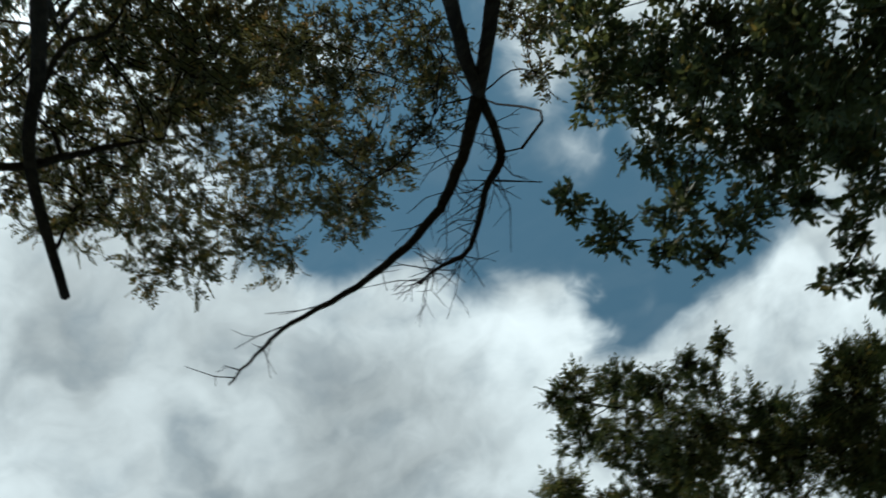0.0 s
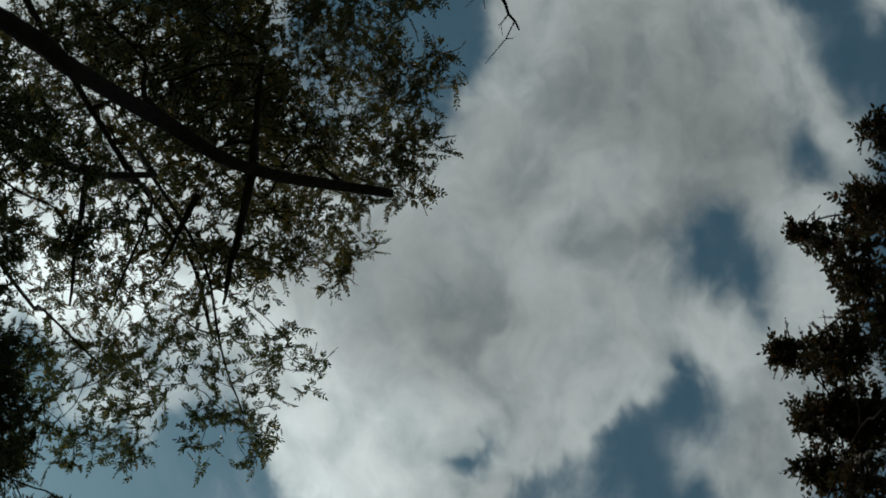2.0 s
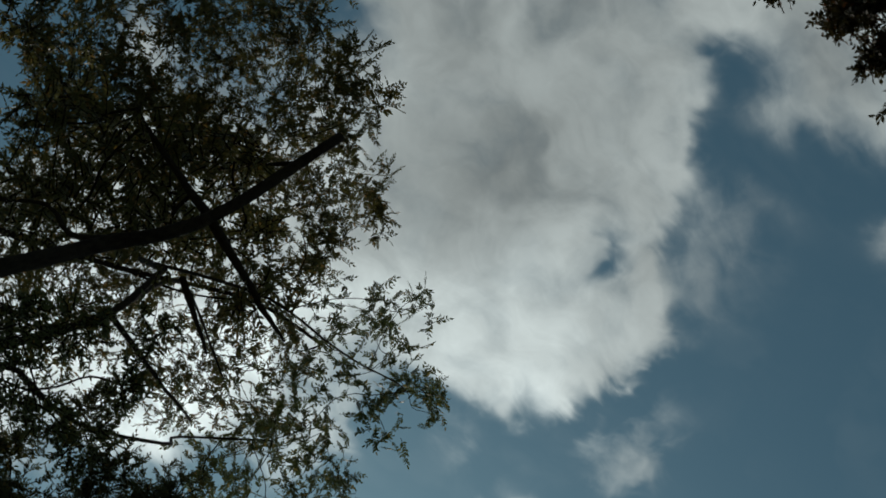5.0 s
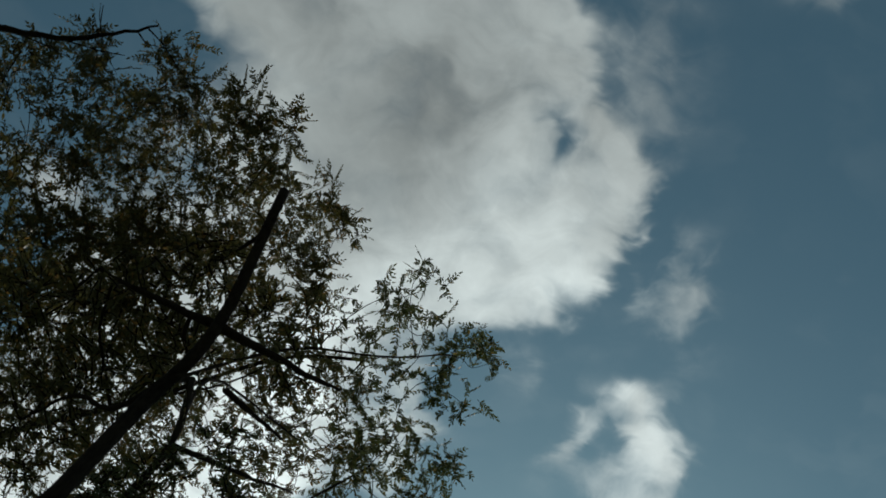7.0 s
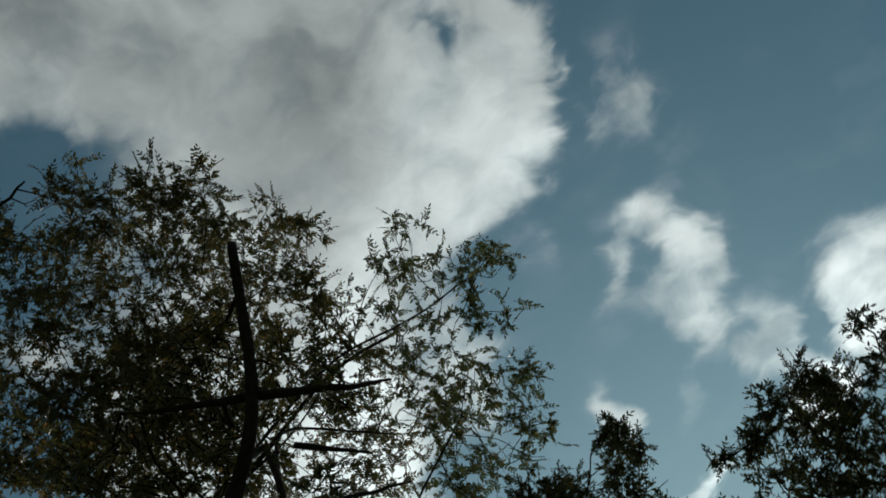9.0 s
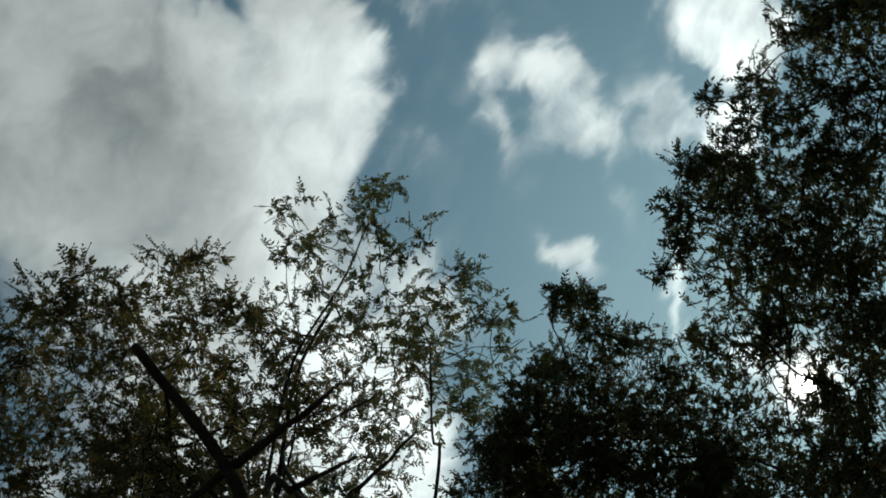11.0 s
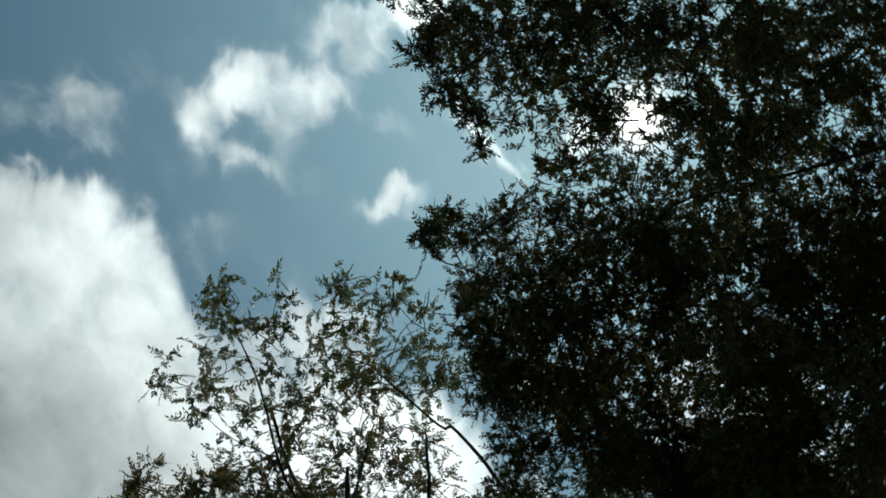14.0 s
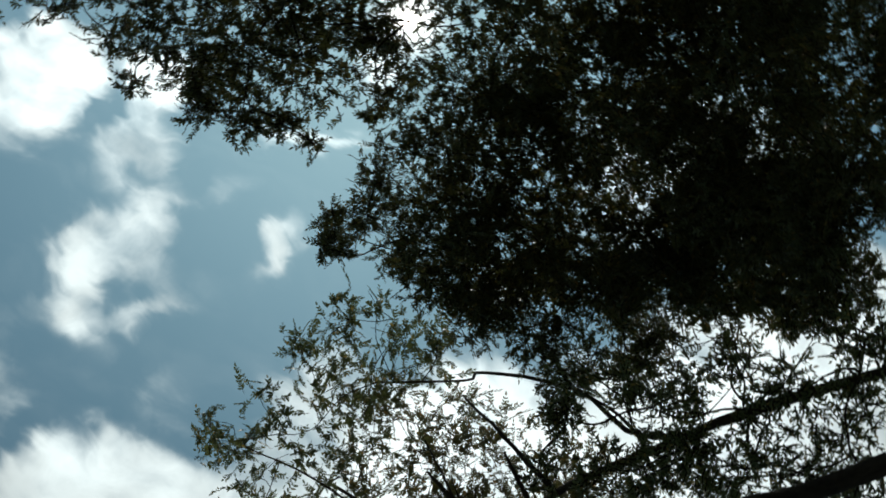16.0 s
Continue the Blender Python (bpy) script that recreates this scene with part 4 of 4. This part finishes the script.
SLENDER_STEMS = [
    ([(-4.56, 4.85, 9.42), (-3.72, 4.65, 12.05), (-3.05, 5.3, 13.09), (-2.23, 5.62, 14.37), (-2.45, 6.38, 16.59), (-1.46, 6.63, 18.62)], 0.034, 0.016),
    ([(-2.79, 3.61, 11.94), (-2.34, 4.34, 12.9), (-1.92, 4.91, 13.64)], 0.034, 0.014),
    ([(-2.74, 3.26, 12.95), (-3.79, 4.16, 16.19), (-2.42, 4.53, 18.67), (-1.17, 5.19, 20.13), (0.02, 5.46, 20.86)], 0.036, 0.012),
    ([(-2.79, 3.61, 11.94), (-3.46, 4.43, 16.97), (-2.95, 5.47, 18.29), (-2.49, 6.57, 19.52)], 0.03, 0.012),
]
SLENDER_BOUGHS = [
    ([(-3.91, 4.52, 10.38), (-3.97, 4.26, 10.49), (-4.06, 3.97, 10.45)], 0.022, 0.01),
    ([(-3.91, 4.52, 10.38), (-3.67, 4.69, 10.4), (-3.64, 5.03, 10.36), (-3.52, 5.3, 10.38)], 0.014, 0.005),
    ([(-3.36, 4.09, 11.2), (-2.98, 4.34, 11.24), (-2.51, 4.58, 11.53), (-2.26, 4.88, 11.57)], 0.022, 0.006),
    ([(-3.36, 4.09, 11.2), (-3.71, 4.02, 11.08), (-4.27, 3.88, 11.0)], 0.018, 0.008),
    ([(-4.56, 4.85, 9.42), (-4.51, 5.07, 9.3), (-4.09, 5.07, 9.29)], 0.022, 0.01),
    ([(-3.36, 4.09, 11.2), (-3.66, 4.48, 10.88), (-3.83, 4.82, 10.76), (-3.98, 5.31, 10.53)], 0.009, 0.004),
    ([(-3.91, 4.52, 10.38), (-4.05, 4.73, 10.19), (-4.17, 5.23, 9.95)], 0.01, 0.004),
]


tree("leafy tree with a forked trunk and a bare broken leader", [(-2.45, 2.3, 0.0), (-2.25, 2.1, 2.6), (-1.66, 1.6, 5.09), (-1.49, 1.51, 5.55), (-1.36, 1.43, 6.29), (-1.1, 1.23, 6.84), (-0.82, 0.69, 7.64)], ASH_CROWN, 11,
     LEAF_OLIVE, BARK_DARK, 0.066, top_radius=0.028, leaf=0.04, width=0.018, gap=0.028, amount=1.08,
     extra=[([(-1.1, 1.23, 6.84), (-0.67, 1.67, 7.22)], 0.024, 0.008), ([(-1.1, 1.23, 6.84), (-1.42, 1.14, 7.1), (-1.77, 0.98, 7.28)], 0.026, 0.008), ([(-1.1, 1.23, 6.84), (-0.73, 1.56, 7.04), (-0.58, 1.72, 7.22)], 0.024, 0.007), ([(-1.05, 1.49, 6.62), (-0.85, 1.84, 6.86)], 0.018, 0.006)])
tree("tall tree with an airy crown of olive leaves", [(-7.539, 5.0504999999999995, 0.0), (-7.18, 4.81, 6.0), (-7.18, 4.81, 14.92), (-6.34, 4.97, 16.94), (-4.86, 5.23, 18.96), (-2.92, 5.09, 20.19), (-1.54, 5.47, 21.01)], TALL_CROWN + TALL_CROWN_MORE + TALL_UNDER, 21,
     LEAF_OLIVE, BARK_DARK, 0.12, top_radius=0.03, single=300, leaf=0.092, width=0.041, gap=0.052, amount=1.06, twig=1.0)
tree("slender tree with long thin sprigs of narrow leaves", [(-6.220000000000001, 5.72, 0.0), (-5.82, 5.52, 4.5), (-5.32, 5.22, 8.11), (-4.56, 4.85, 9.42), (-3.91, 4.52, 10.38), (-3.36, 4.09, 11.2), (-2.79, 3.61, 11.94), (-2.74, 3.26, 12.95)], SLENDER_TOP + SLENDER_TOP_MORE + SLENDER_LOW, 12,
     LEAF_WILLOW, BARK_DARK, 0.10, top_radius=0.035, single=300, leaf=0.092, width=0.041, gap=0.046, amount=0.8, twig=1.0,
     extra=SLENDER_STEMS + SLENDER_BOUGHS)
tree("tall dense tree with dark foliage", [(-2.61, 8.63, 0.0), (-2.61, 8.63, 5.27), (-2.33, 7.7, 7.38)], WALL_CROWN + WALL_CROWN_MORE, 13, LEAF_DEEP, BARK_DARK, 0.14, rise=0.6, leaf=0.052, width=0.021, gap=0.03, amount=0.85)
tree("dense tree with small leaves in front of the sun", [(2.32, 7.04, 0.0), (2.32, 7.04, 4.32), (2.07, 6.29, 6.05)], SUNWARD_CROWN + SUNWARD_CROWN_MORE, 14, LEAF_DEEP, BARK_DARK, 0.12, rise=0.6, leaf=0.044, width=0.018, gap=0.026, amount=1.0)
tree("narrow tree with dark upright foliage", [(-0.77, 8.67, 0.0), (-0.77, 8.67, 5.92), (-0.69, 7.74, 8.29)], POPLAR_CROWN, 15, LEAF_DEEP, BARK_DARK, 0.11, rise=0.6, leaf=0.052, width=0.021, gap=0.03, amount=0.9)
tree("tall leafy tree standing behind the dense one", [(-4.11, 11.15, 0.0), (-4.11, 11.15, 5.79), (-3.67, 9.96, 8.1)], BACK_CROWN + BACK_CROWN_MORE, 22, LEAF_DEEP, BARK_DARK, 0.15, rise=0.5, leaf=0.072, width=0.03, gap=0.036, amount=1.5)
tree("shady tree standing behind the sunlit one", [(1.04, 11.03, 0.0), (1.04, 11.03, 5.27), (0.93, 9.85, 7.38)], SHADE_CROWN + SHADE_CROWN_MORE, 23, LEAF_DEEP, BARK_DARK, 0.14, rise=0.5, leaf=0.066, width=0.028, gap=0.034, amount=1.45)
tree("leafy tree at the dark edge of the wood", [(-1.15, 13.0, 0.0), (-1.15, 13.0, 5.07), (-1.02, 11.6, 7.1)], EDGE_CROWN + EDGE_CROWN_MORE, 24, LEAF_DEEP, BARK_DARK, 0.13, rise=0.5, leaf=0.072, width=0.03, gap=0.036, amount=1.6)
tree("dark tree far back in the wood", [(-3.87, 10.61, 0.0), (-3.87, 10.61, 5.64), (-3.45, 9.47, 7.89)], WOOD_CROWN + WOOD_CROWN_MORE + WOOD_CROWN_REST, 25, LEAF_DEEP, BARK_DARK, 0.13, rise=0.5, leaf=0.072, width=0.03, gap=0.036, amount=1.3)
tree("thin tree with sparse low boughs", [(-3.4, 4.13, 0.0), (-3.4, 4.13, 3.95), (-3.03, 3.69, 5.54)], LOW_CROWN + LOW_CROWN_MORE, 16, LEAF_WILLOW, BARK_DARK, 0.05, top_radius=0.015, leaf=0.042, width=0.018, gap=0.028, amount=1.8)
tree("broad tree with large drooping dark leaves", [(-8.44, -2.62, 0.0), (-8.44, -2.62, 4.79), (-7.53, -2.34, 6.71)], BROAD_CROWN + BROAD_CROWN_MORE, 17, LEAF_WILLOW, BARK_DARK, 0.14, single=300, leaf=0.105, width=0.046, gap=0.056, droop=0.5, amount=1.9)
tree("rounded tree with a dense leafy top", [(-6.24, -6.16, 0.0), (-6.24, -6.16, 5.73), (-5.57, -5.5, 8.02)], ROUND_CROWN + ROUND_CROWN_MORE, 18, LEAF_SUN_BRIGHTENED, BARK_DARK, 0.13, rise=0.6, leaf=0.062, width=0.024, gap=0.03, amount=2.1)
tree("dark tree with a ragged brownish crown", [(1.73, -2.38, 0.0), (1.73, -2.38, 4.64), (1.55, -2.13, 6.5)], DARK_CROWN, 19, LEAF_RUST, BARK_DARK, 0.10, leaf=0.042, width=0.024, gap=0.03, amount=2.1)
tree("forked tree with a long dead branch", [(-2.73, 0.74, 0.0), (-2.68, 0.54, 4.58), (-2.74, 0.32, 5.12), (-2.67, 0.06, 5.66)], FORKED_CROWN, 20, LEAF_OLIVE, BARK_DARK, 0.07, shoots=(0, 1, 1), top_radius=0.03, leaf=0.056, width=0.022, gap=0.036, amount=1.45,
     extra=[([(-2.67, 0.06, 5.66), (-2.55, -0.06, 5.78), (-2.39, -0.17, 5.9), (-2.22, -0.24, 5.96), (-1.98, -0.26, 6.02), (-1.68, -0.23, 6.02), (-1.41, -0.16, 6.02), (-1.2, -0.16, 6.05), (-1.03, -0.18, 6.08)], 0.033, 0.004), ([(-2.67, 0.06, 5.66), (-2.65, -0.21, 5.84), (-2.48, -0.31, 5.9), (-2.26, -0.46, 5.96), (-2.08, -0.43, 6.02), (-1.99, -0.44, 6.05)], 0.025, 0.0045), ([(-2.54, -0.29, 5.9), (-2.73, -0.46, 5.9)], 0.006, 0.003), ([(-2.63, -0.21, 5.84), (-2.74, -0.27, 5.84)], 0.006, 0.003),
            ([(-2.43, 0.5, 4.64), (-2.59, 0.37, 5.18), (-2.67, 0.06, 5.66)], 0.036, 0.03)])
